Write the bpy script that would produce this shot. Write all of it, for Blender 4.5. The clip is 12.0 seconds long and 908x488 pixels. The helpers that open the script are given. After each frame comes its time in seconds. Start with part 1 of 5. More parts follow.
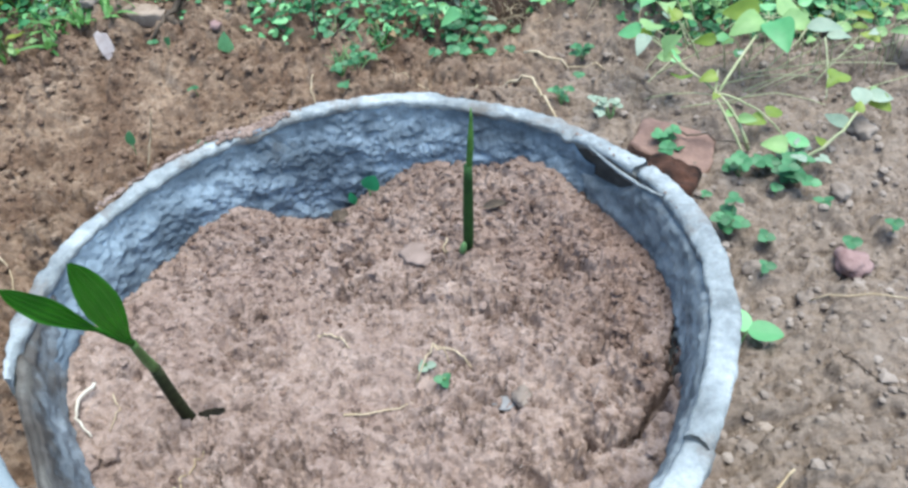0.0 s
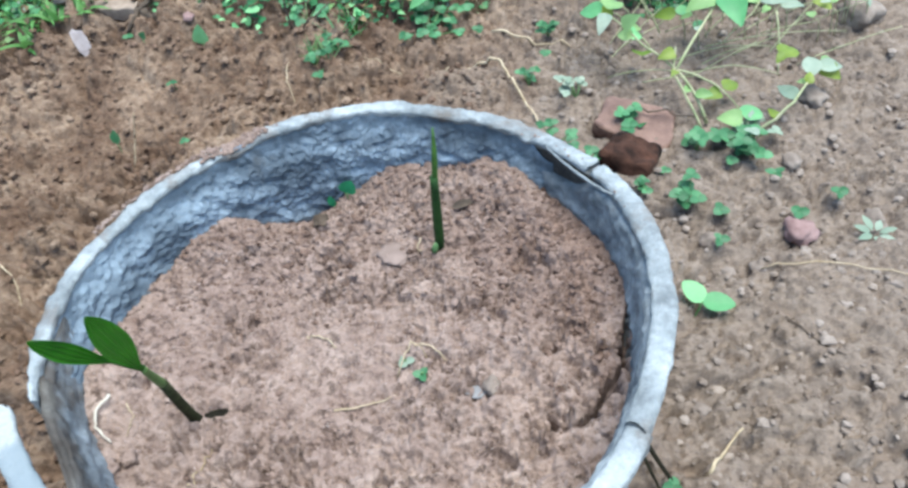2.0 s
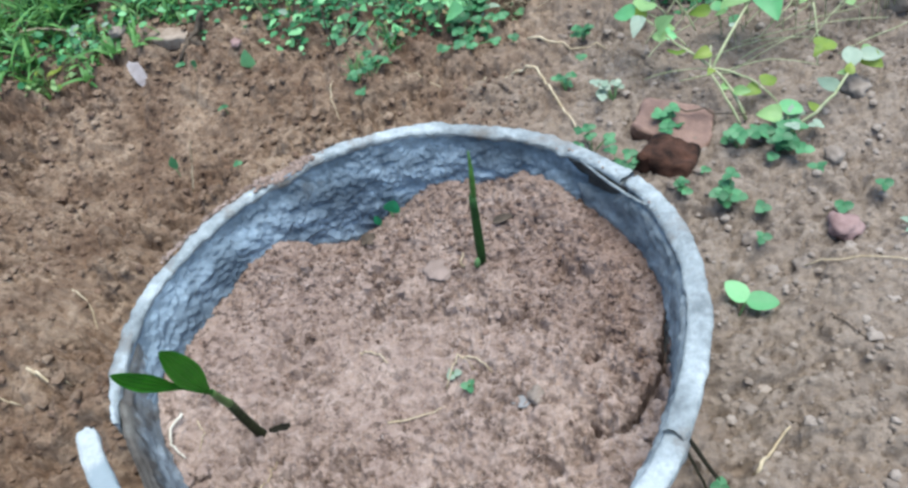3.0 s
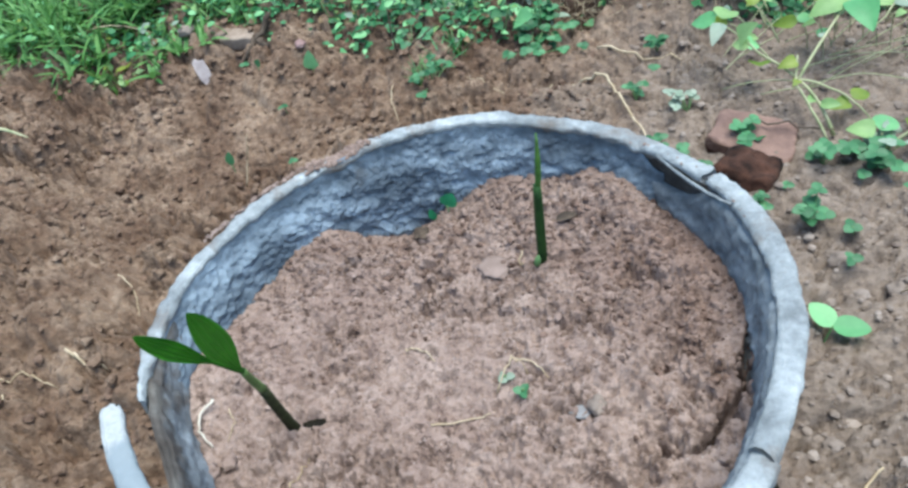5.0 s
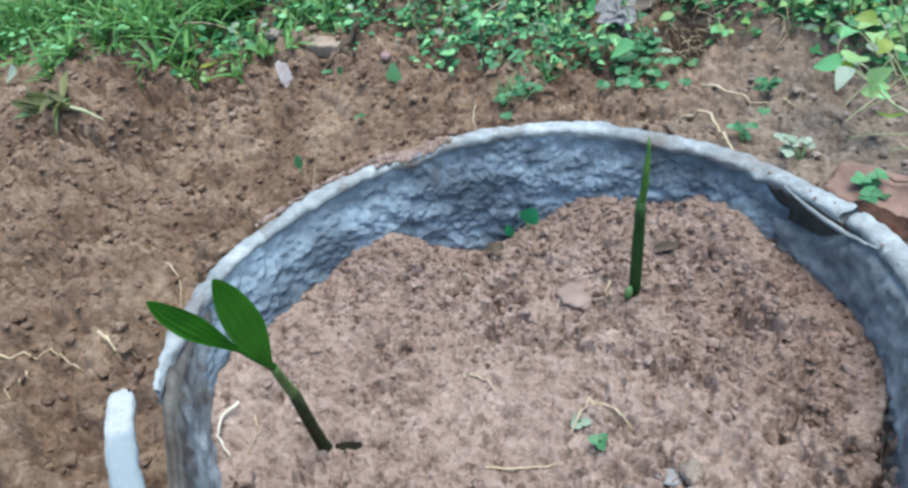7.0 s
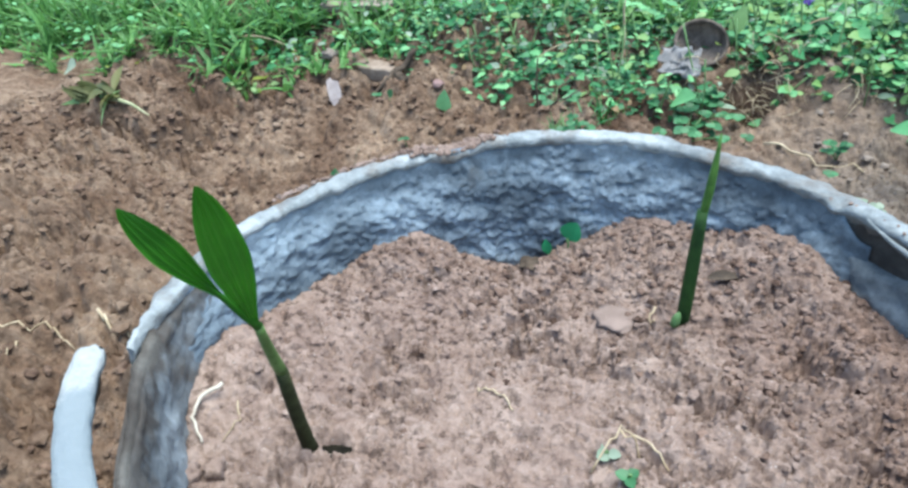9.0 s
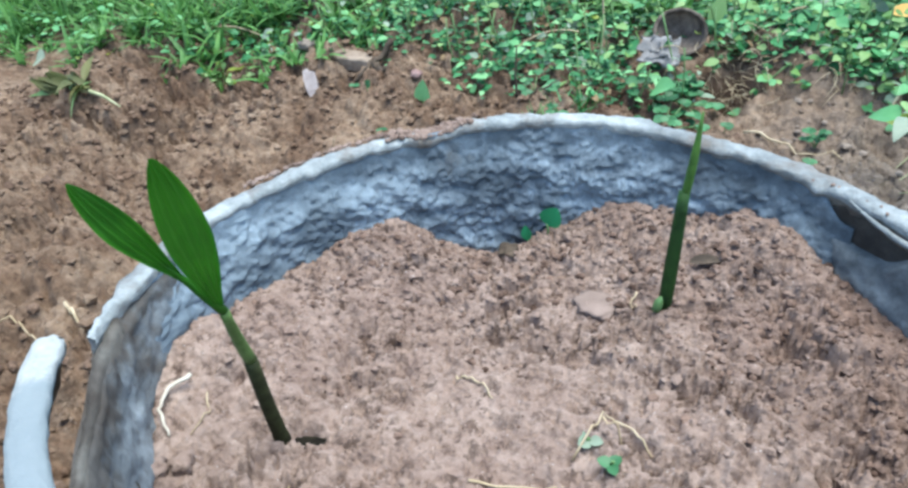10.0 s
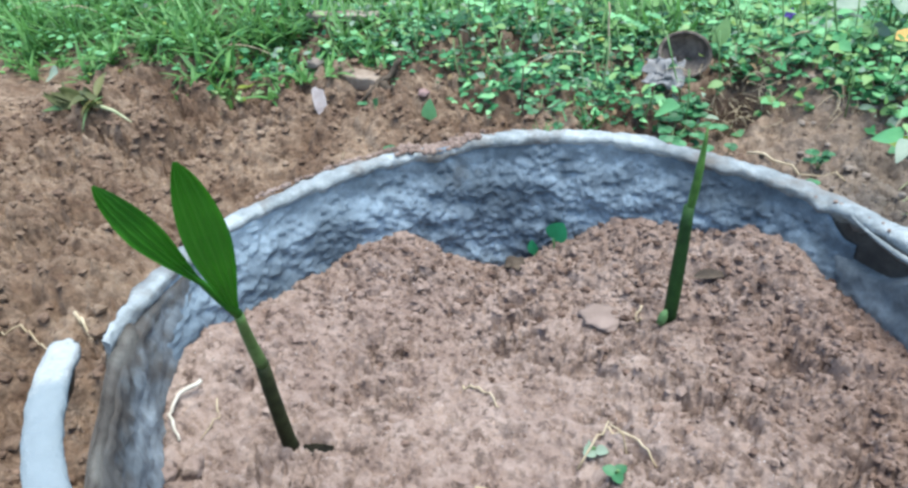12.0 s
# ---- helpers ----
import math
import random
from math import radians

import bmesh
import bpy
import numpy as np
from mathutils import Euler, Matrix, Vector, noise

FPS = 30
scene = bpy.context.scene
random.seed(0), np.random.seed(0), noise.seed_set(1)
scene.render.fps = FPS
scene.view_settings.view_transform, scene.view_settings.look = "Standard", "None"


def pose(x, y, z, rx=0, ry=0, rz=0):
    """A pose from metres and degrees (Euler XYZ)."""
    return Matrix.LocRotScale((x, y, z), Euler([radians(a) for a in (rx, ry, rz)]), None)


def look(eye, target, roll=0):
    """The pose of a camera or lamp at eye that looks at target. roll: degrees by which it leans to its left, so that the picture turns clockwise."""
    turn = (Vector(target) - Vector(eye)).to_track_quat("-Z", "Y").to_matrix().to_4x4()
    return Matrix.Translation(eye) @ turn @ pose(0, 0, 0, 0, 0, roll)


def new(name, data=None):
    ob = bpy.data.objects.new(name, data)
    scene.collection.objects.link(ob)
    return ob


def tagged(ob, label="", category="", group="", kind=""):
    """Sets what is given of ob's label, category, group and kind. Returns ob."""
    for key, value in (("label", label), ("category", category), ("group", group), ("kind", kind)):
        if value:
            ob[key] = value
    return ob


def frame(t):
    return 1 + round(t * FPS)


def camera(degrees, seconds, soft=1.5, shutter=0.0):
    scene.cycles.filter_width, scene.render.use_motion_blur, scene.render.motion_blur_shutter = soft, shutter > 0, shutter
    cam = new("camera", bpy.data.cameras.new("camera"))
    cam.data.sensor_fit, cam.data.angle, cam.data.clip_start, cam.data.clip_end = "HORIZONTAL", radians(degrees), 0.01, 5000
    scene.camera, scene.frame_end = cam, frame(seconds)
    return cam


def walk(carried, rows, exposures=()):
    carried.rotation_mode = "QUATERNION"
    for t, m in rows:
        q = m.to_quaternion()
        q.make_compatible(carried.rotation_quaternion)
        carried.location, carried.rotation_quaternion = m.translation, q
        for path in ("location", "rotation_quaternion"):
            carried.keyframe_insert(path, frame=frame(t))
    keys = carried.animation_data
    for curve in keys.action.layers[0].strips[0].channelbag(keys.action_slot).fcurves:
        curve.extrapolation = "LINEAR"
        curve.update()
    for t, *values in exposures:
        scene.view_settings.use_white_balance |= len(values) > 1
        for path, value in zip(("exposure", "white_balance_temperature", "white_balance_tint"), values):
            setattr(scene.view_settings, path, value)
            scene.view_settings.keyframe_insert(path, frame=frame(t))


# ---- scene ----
# Camera: held by hand over a cement pot, first rising, then sinking low. Rows: seconds, place, turn.
EXPO = 2.02
cam = camera(65.05, 12.0, soft=2.7, shutter=0.4)
ROWS = [
    (0, 0.0621, -0.2694, 0.4256, 46.98, 3.08, 0.49),
    (0.5, 0.0623, -0.2702, 0.4344, 45.35, 3.11, 0.13),
    (1, 0.0646, -0.2667, 0.4558, 45.30, 4.58, -1.63),
    (1.5, 0.0701, -0.2725, 0.4651, 44.03, 3.56, -2.57),
    (2, 0.0794, -0.2749, 0.4801, 42.70, 4.75, -2.25),
    (2.5, 0.0852, -0.2794, 0.5001, 42.38, 7.76, -1.02),
    (3, 0.0895, -0.2790, 0.5055, 42.40, 9.56, -1.38),
    (3.5, 0.0876, -0.2797, 0.5037, 42.82, 10.30, 0.03),
    (3.7, 0.0878, -0.2797, 0.4971, 43.89, 10.04, 1.36),
    (5.3, 0.0734, -0.2666, 0.4560, 45.98, 10.19, 4.58),
    (5.5, 0.0711, -0.2629, 0.4532, 45.08, 10.09, 5.37),
    (6, 0.0621, -0.2630, 0.4330, 46.80, 8.98, 9.93),
    (6.5, 0.0574, -0.2498, 0.4202, 48.54, 8.91, 11.99),
    (6.7, 0.0548, -0.2471, 0.4137, 49.62, 8.73, 11.70),
    (8.3, 0.0457, -0.2313, 0.3586, 56.04, 4.13, 17.61),
    (8.5, 0.0442, -0.2313, 0.3551, 56.85, 3.91, 17.90),
    (9, 0.0450, -0.2325, 0.3452, 56.88, 3.89, 18.45),
    (9.5, 0.0466, -0.2311, 0.3383, 56.08, 3.47, 17.67),
    (10, 0.0448, -0.2268, 0.3342, 56.50, 3.43, 16.96),
    (10.5, 0.0448, -0.2183, 0.3282, 56.58, 3.40, 16.70),
    (11, 0.0425, -0.2240, 0.3287, 57.40, 3.12, 17.33),
    (11.5, 0.0426, -0.2307, 0.3320, 58.36, 2.79, 17.64),
    (12, 0.0447, -0.2349, 0.3337, 58.20, 3.03, 17.54),
]
walk(cam, [(t, pose(x, y, z, rx, ry, rz)) for t, x, y, z, rx, ry, rz in ROWS],
     exposures=[(t, EXPO + d, kelvin, tint) for t, d, kelvin, tint in ((0.0, -0.01, 6150, 0), (2.0, -0.02, 6150, 0), (2.5, -0.16, 6150, 0), (3.7, -0.18, 6150, 0), (5.5, -0.19, 6150, 0), (6.5, -0.20, 6150, 0), (8.5, -0.01, 6170, -1), (12.0, -0.01, 6220, 0))])

# ---- light: an overcast, shaded garden ----
world = bpy.data.worlds.new("sky")
scene.world = world
world.use_nodes = True
wn = world.node_tree
sky = wn.nodes.new("ShaderNodeTexSky")
sky.sky_type = "NISHITA"
sky.sun_disc = False
sky.sun_elevation, sky.sun_rotation = radians(79), radians(82)
wn.links.new(sky.outputs[0], wn.nodes["Background"].inputs[0])
wn.nodes["Background"].inputs[1].default_value = 0.115
sun_data = bpy.data.lights.new("sun", "SUN")
sun_data.energy, sun_data.angle, sun_data.color = 2.05, radians(46), (1.0, 0.98, 0.94)
sun = new("sun", sun_data)
sun.matrix_world = look((math.sin(radians(82)) * 1.5, math.cos(radians(82)) * 1.5, 7.7), (0, 0, 0))

# ---- materials ----
def material(name, rough=0.8, spec=0.3):
    m = bpy.data.materials.new(name)
    m.use_nodes = True
    p = m.node_tree.nodes["Principled BSDF"]
    p.inputs["Roughness"].default_value = rough
    p.inputs["Specular IOR Level"].default_value = spec
    return m, m.node_tree, p


def node(t, kind, **values):
    n = t.nodes.new(kind)
    for k, v in values.items():
        n.inputs[k.replace("_", " ")].default_value = v
    return n


def ramp(t, fac, stops):
    r = t.nodes.new("ShaderNodeValToRGB")
    e = r.color_ramp.elements
    while len(e) < len(stops):
        e.new(0.5)
    for el, (pos, col) in zip(e, stops):
        el.position, el.color = pos, (*col, 1)
    t.links.new(fac, r.inputs[0])
    return r.outputs[0]


def mix(t, fac, a, b, mode="MIX"):
    m = t.nodes.new("ShaderNodeMix")
    m.data_type, m.blend_type = "RGBA", mode
    for sock, v in ((m.inputs[0], fac), (m.inputs[6], a), (m.inputs[7], b)):
        if hasattr(v, "is_linked"):
            t.links.new(v, sock)
        else:
            sock.default_value = (*v, 1) if isinstance(v, tuple) else v
    return m.outputs[2]


def noise_tex(t, scale, detail=5, rough=0.6, coords=None):
    n = node(t, "ShaderNodeTexNoise", Scale=scale, Detail=detail, Roughness=rough)
    c = coords or t.nodes.new("ShaderNodeTexCoord").outputs["Object"]
    t.links.new(c, n.inputs["Vector"])
    return n.outputs["Fac"]


def bump(t, p, height, strength, dist):
    b = node(t, "ShaderNodeBump", Strength=strength, Distance=dist)
    t.links.new(height, b.inputs["Height"])
    t.links.new(b.outputs[0], p.inputs["Normal"])


def soil_material(name, dark, mid, light, grit, sandy=None, humus=None, patchy=((0.82, 0.76, 0.72), (1.08, 1.05, 1.0)), specky=(0.10, 0.65), low=0.345, relief=(90, 1.5)):
    m, t, p = material(name, 0.95, 0.15)
    c = t.nodes.new("ShaderNodeTexCoord").outputs["Object"]
    big = noise_tex(t, 9, 4, 0.6, c)
    fine = noise_tex(t, 190, 6, 0.7, c)
    base = ramp(t, noise_tex(t, 70, 9, 0.74, c), [(low, dark), (0.44, mid), (0.62, light)])
    # dark specks, in clusters: the shade of small pits put into the colour
    specks = ramp(t, noise_tex(t, 135, 5, 0.66, c), [(0.53, (0, 0, 0)), (0.572, (1, 1, 1))])
    where = ramp(t, noise_tex(t, 24, 5, 0.7, c), [(0.46, (specky[0],) * 3), (0.58, (specky[1],) * 3)])
    base = mix(t, mix(t, 1.0, specks, where, "MULTIPLY"), base, dark)
    tint = ramp(t, big, [(0.34, patchy[0]), (0.62, patchy[1])])
    col = mix(t, 1.0, base, tint, "MULTIPLY")
    # pale sand grains
    v = t.nodes.new("ShaderNodeTexVoronoi")
    v.inputs["Scale"].default_value = 420
    t.links.new(c, v.inputs["Vector"])
    spot = ramp(t, v.outputs["Distance"], [(0.10, (1, 1, 1)), (0.2, (0, 0, 0))])
    pick = ramp(t, noise_tex(t, 150, 2, 0.5, c), [(0.58, (0, 0, 0)), (0.64, (1, 1, 1))])
    col = mix(t, mix(t, 1.0, spot, pick, "MULTIPLY"), col, grit)
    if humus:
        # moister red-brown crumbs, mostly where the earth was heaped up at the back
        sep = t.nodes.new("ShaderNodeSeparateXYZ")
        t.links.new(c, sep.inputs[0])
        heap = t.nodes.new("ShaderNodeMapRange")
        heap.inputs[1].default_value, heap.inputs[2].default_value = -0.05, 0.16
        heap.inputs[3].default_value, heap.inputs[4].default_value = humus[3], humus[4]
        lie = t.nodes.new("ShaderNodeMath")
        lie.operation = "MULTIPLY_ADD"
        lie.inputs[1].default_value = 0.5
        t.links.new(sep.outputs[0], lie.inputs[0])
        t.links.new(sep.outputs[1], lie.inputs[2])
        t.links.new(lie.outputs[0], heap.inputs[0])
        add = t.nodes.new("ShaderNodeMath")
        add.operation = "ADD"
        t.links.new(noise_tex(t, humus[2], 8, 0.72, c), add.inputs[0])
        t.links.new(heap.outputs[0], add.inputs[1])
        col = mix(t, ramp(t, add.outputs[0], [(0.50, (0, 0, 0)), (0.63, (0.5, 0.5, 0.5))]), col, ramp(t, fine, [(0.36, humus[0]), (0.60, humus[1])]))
    if sandy:
        # a paler sandy patch lies on one side of the pot
        sep = t.nodes.new("ShaderNodeSeparateXYZ")
        t.links.new(c, sep.inputs[0])
        shift = t.nodes.new("ShaderNodeMath")
        shift.operation = "MULTIPLY_ADD"
        shift.inputs[1].default_value = 0.55
        t.links.new(noise_tex(t, 6, 5, 0.65, c), shift.inputs[0])
        gone = t.nodes.new("ShaderNodeVectorMath")
        gone.operation = "DISTANCE"
        gone.inputs[1].default_value = (0.56, 0.28, 0.0)
        t.links.new(c, gone.inputs[0])
        near = t.nodes.new("ShaderNodeMath")
        near.operation = "MULTIPLY_ADD"
        near.inputs[1].default_value, near.inputs[2].default_value = -1.0, 0.62
        t.links.new(gone.outputs["Value"], near.inputs[0])
        t.links.new(near.outputs[0], shift.inputs[2])
        side = ramp(t, shift.outputs[0], [(0.26, (0, 0, 0)), (0.50, (0.8, 0.8, 0.8))])
        grains = mix(t, 0.5, ramp(t, fine, [(0.34, sandy[0]), (0.56, sandy[1])]), ramp(t, noise_tex(t, 55, 8, 0.7, c), [(0.36, sandy[0]), (0.60, sandy[1])]))
        col = mix(t, side, col, grains)
    t.links.new(col, p.inputs["Base Color"])
    # crumbly grain at two sizes
    coarse = noise_tex(t, relief[0], 3, 0.55, c)
    both = t.nodes.new("ShaderNodeMath")
    both.operation = "MULTIPLY_ADD"
    both.inputs[1].default_value = relief[1]
    t.links.new(coarse, both.inputs[0])
    t.links.new(fine, both.inputs[2])
    bump(t, p, both.outputs[0], 0.9, 0.0032)
    return m


def plain(name, dark, light, scale=60, rough=0.7, spec=0.3, strength=0.4, dist=0.001, stops=(0.35, 0.65)):
    m, t, p = material(name, rough, spec)
    f = noise_tex(t, scale)
    t.links.new(ramp(t, f, [(stops[0], dark), (stops[1], light)]), p.inputs["Base Color"])
    bump(t, p, noise_tex(t, scale * 3), strength, dist)
    return m


def leaf_material(name, dark, light, back=0.35, rough=0.45, scale=40):
    """A thin leaf: it lets some light through, and each leaf differs a little."""
    m, t, p = material(name, rough, 0.35)
    info = t.nodes.new("ShaderNodeObjectInfo")
    geo = t.nodes.new("ShaderNodeNewGeometry")
    add = t.nodes.new("ShaderNodeMath")
    add.operation = "ADD"
    t.links.new(info.outputs["Random"], add.inputs[0])
    t.links.new(geo.outputs["Random Per Island"], add.inputs[1])
    half = t.nodes.new("ShaderNodeMath")
    half.operation = "MULTIPLY"
    half.inputs[1].default_value = 0.5
    t.links.new(add.outputs[0], half.inputs[0])
    a = ramp(t, half.outputs[0], [(0.1, dark), (0.9, light)])
    b = ramp(t, noise_tex(t, scale, 3), [(0.3, (0.75, 0.8, 0.75)), (0.7, (1.15, 1.1, 1.05))])
    col = mix(t, 1.0, a, b, "MULTIPLY")
    t.links.new(col, p.inputs["Base Color"])
    tr = t.nodes.new("ShaderNodeBsdfTranslucent")
    t.links.new(col, tr.inputs["Color"])
    ms = t.nodes.new("ShaderNodeMixShader")
    ms.inputs[0].default_value = back
    t.links.new(p.outputs[0], ms.inputs[1])
    t.links.new(tr.outputs[0], ms.inputs[2])
    t.links.new(ms.outputs[0], t.nodes["Material Output"].inputs["Surface"])
    return m


def concrete(name, dark, mid, light, stain, stain_at=(0.52, 0.66), rough=0.85):
    m, t, p = material(name, rough, 0.25)
    c = t.nodes.new("ShaderNodeTexCoord").outputs["Object"]
    col = ramp(t, noise_tex(t, 28, 6, 0.65, c), [(0.32, dark), (0.5, mid), (0.66, light)])
    col = mix(t, 1.0, col, ramp(t, noise_tex(t, 180, 4, 0.7, c), [(0.3, (0.78, 0.78, 0.78)), (0.65, (1.08, 1.08, 1.08))]), "MULTIPLY")
    col = mix(t, ramp(t, noise_tex(t, 16, 5, 0.7, c), [(stain_at[0], (0, 0, 0)), (stain_at[1], (0.85, 0.85, 0.85))]), col, stain)
    t.links.new(col, p.inputs["Base Color"])
    bump(t, p, noise_tex(t, 150, 7, 0.75, c), 0.9, 0.003)
    return m


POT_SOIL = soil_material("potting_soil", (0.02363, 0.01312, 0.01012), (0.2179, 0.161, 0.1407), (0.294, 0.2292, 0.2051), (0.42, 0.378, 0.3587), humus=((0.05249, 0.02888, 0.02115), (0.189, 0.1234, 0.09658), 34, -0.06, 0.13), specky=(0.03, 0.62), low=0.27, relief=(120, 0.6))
GROUND = soil_material("garden_earth", (0.02681, 0.01572, 0.01017), (0.1489, 0.1036, 0.07583), (0.2275, 0.1711, 0.1314), (0.355, 0.3107, 0.2608), sandy=((0.08617, 0.06305, 0.04939), (0.2154, 0.1713, 0.1408)), patchy=((0.60, 0.52, 0.47), (1.14, 1.10, 1.04)), humus=((0.02774, 0.01479, 0.008878), (0.1193, 0.06936, 0.04439), 15, 0.05, 0.05), specky=(0.04, 0.55), low=0.28, relief=(75, 1.2))
RIM = concrete("worn_rim_cement", (0.1162, 0.1241, 0.1294), (0.2429, 0.2587, 0.2666), (0.3696, 0.3854, 0.3907), (0.1267, 0.1003, 0.08184), (0.51, 0.64))
RIM_CLEAN = concrete("white_cement", (0.2659, 0.28, 0.2896), (0.3513, 0.3608, 0.3608), (0.394, 0.394, 0.3798), (0.2374, 0.2516, 0.2611), (0.55, 0.75))
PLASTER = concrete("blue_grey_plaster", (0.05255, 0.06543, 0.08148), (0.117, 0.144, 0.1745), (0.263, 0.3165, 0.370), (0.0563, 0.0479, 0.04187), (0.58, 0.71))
# paler towards one side: the light on that wall, put into the colour
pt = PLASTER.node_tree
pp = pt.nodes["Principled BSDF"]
plaster_col = pp.inputs["Base Color"].links[0].from_socket
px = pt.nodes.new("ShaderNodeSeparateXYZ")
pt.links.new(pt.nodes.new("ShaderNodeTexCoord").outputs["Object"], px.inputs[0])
# dry masks the lighter-lit side: x with a noisy border
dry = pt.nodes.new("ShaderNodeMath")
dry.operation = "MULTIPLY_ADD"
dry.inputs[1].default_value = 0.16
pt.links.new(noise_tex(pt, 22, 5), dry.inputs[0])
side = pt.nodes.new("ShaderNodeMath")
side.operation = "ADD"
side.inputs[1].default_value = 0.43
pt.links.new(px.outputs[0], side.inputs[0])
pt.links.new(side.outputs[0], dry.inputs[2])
pt.links.new(mix(pt, ramp(pt, dry.outputs[0], [(0.33, (0.32, 0.32, 0.32)), (0.43, (0.0, 0.0, 0.0))]), plaster_col, (0.216, 0.27, 0.318)), pp.inputs["Base Color"])
DAMP = concrete("damp_grey_plaster", (0.080, 0.088, 0.095), (0.185, 0.200, 0.212), (0.290, 0.310, 0.325), (0.075, 0.062, 0.052), (0.56, 0.7))
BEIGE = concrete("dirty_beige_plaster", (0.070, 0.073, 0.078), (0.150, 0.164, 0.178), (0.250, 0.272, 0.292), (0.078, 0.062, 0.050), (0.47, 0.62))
# browner along the top edge, with a ragged lower border
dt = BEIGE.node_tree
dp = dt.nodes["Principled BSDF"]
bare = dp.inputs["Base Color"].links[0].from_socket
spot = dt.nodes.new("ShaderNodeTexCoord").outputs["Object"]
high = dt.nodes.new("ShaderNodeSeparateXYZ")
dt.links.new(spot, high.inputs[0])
top_band = dt.nodes.new("ShaderNodeMath")
top_band.operation = "MULTIPLY_ADD"
top_band.inputs[1].default_value = 0.05
dt.links.new(noise_tex(dt, 48, 6, 0.7, spot), top_band.inputs[0])
dt.links.new(high.outputs[2], top_band.inputs[2])
dt.links.new(mix(dt, ramp(dt, top_band.outputs[0], [(0.148, (0, 0, 0)), (0.158, (0.85, 0.85, 0.85))]), bare, (0.062, 0.050, 0.042)), dp.inputs["Base Color"])
ct = RIM_CLEAN.node_tree
cp = ct.nodes["Principled BSDF"]
old_col = cp.inputs["Base Color"].links[0].from_socket
far_end = ct.nodes.new("ShaderNodeVectorMath")
far_end.operation = "DISTANCE"
far_end.inputs[1].default_value = (-0.205, -0.055, 0.14)
here = ct.nodes.new("ShaderNodeTexCoord").outputs["Object"]
ct.links.new(here, far_end.inputs[0])
blur = ct.nodes.new("ShaderNodeMath")
blur.operation = "MULTIPLY_ADD"
blur.inputs[1].default_value = 0.05
ct.links.new(noise_tex(ct, 60, 5, 0.7, here), blur.inputs[0])
ct.links.new(far_end.outputs["Value"], blur.inputs[2])
ct.links.new(mix(ct, ramp(ct, blur.outputs[0], [(0.058, (0, 0, 0)), (0.070, (0.85, 0.85, 0.85))]), old_col, (0.180, 0.210, 0.232)), cp.inputs["Base Color"])
WALL = concrete("dirty_cement_wall", (0.036, 0.030, 0.026), (0.075, 0.064, 0.056), (0.138, 0.127, 0.114), (0.036, 0.026, 0.020))
PALM = leaf_material("palm_leaf", (0.01546, 0.0966, 0.003864), (0.03735, 0.1546, 0.009274), 0.28, 0.5, 70)
PALM_STEM = plain("palm_petiole", (0.036, 0.078, 0.015), (0.078, 0.132, 0.036), 90, 0.45)
SHEATH = plain("palm_sheath", (0.011, 0.013, 0.0048), (0.033, 0.037, 0.014), 120, 0.7, 0.15)
SPEAR = plain("palm_spear", (0.0072, 0.024, 0.0048), (0.019, 0.051, 0.0096), 120, 0.6, 0.2)
CLOVER = leaf_material("clover_leaf", (0.0102, 0.06375, 0.02019), (0.08288, 0.2295, 0.102), 0.3, 0.5)
WEED = leaf_material("weed_leaf", (0.04312, 0.2156, 0.07331), (0.2329, 0.483, 0.2242), 0.35, 0.5)
PALE = leaf_material("pale_weed_leaf", (0.1568, 0.297, 0.09075), (0.297, 0.429, 0.1898), 0.4, 0.5)
LIME = leaf_material("yellow_green_leaf", (0.12, 0.195, 0.0225), (0.2175, 0.27, 0.045), 0.4, 0.5)
SILVER = leaf_material("grey_green_leaf", (0.1615, 0.2236, 0.1615), (0.2857, 0.3353, 0.2732), 0.3, 0.6)
GRASS = leaf_material("grass_blade", (0.01912, 0.08925, 0.01594), (0.1594, 0.3315, 0.09563), 0.35, 0.5)
STEM = plain("weed_stem", (0.180, 0.204, 0.096), (0.312, 0.300, 0.180), 60, 0.6)
GREEN_STEM = plain("green_stem", (0.072, 0.144, 0.048), (0.132, 0.216, 0.084), 60, 0.6)
STRAW = plain("dry_root", (0.252, 0.186, 0.108), (0.384, 0.312, 0.216), 80, 0.8)
BARK = plain("dark_twig", (0.030, 0.021, 0.015), (0.084, 0.060, 0.042), 80, 0.85)
WHITE_ROOT = plain("white_root", (0.330, 0.288, 0.240), (0.450, 0.408, 0.348), 120, 0.8)
STONE = plain("stone", (0.1152, 0.0864, 0.0696), (0.2208, 0.1776, 0.1488), 40, 0.85, 0.25, 0.6, 0.002)
RED_STONE = plain("mauve_stone", (0.144, 0.084, 0.078), (0.240, 0.156, 0.144), 50, 0.85, 0.25, 0.6, 0.002)
BRICK = plain("old_brick", (0.060, 0.030, 0.021), (0.204, 0.123, 0.090), 38, 0.9, 0.2, 0.8, 0.003)
RAW_BRICK = plain("raw_brick", (0.010, 0.0055, 0.004), (0.070, 0.032, 0.021), 42, 0.95, 0.15, 0.9, 0.004)
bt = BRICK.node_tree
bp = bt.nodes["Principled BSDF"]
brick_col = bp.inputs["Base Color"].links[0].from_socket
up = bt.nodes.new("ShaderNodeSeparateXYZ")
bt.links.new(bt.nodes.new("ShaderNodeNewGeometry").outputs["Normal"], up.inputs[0])
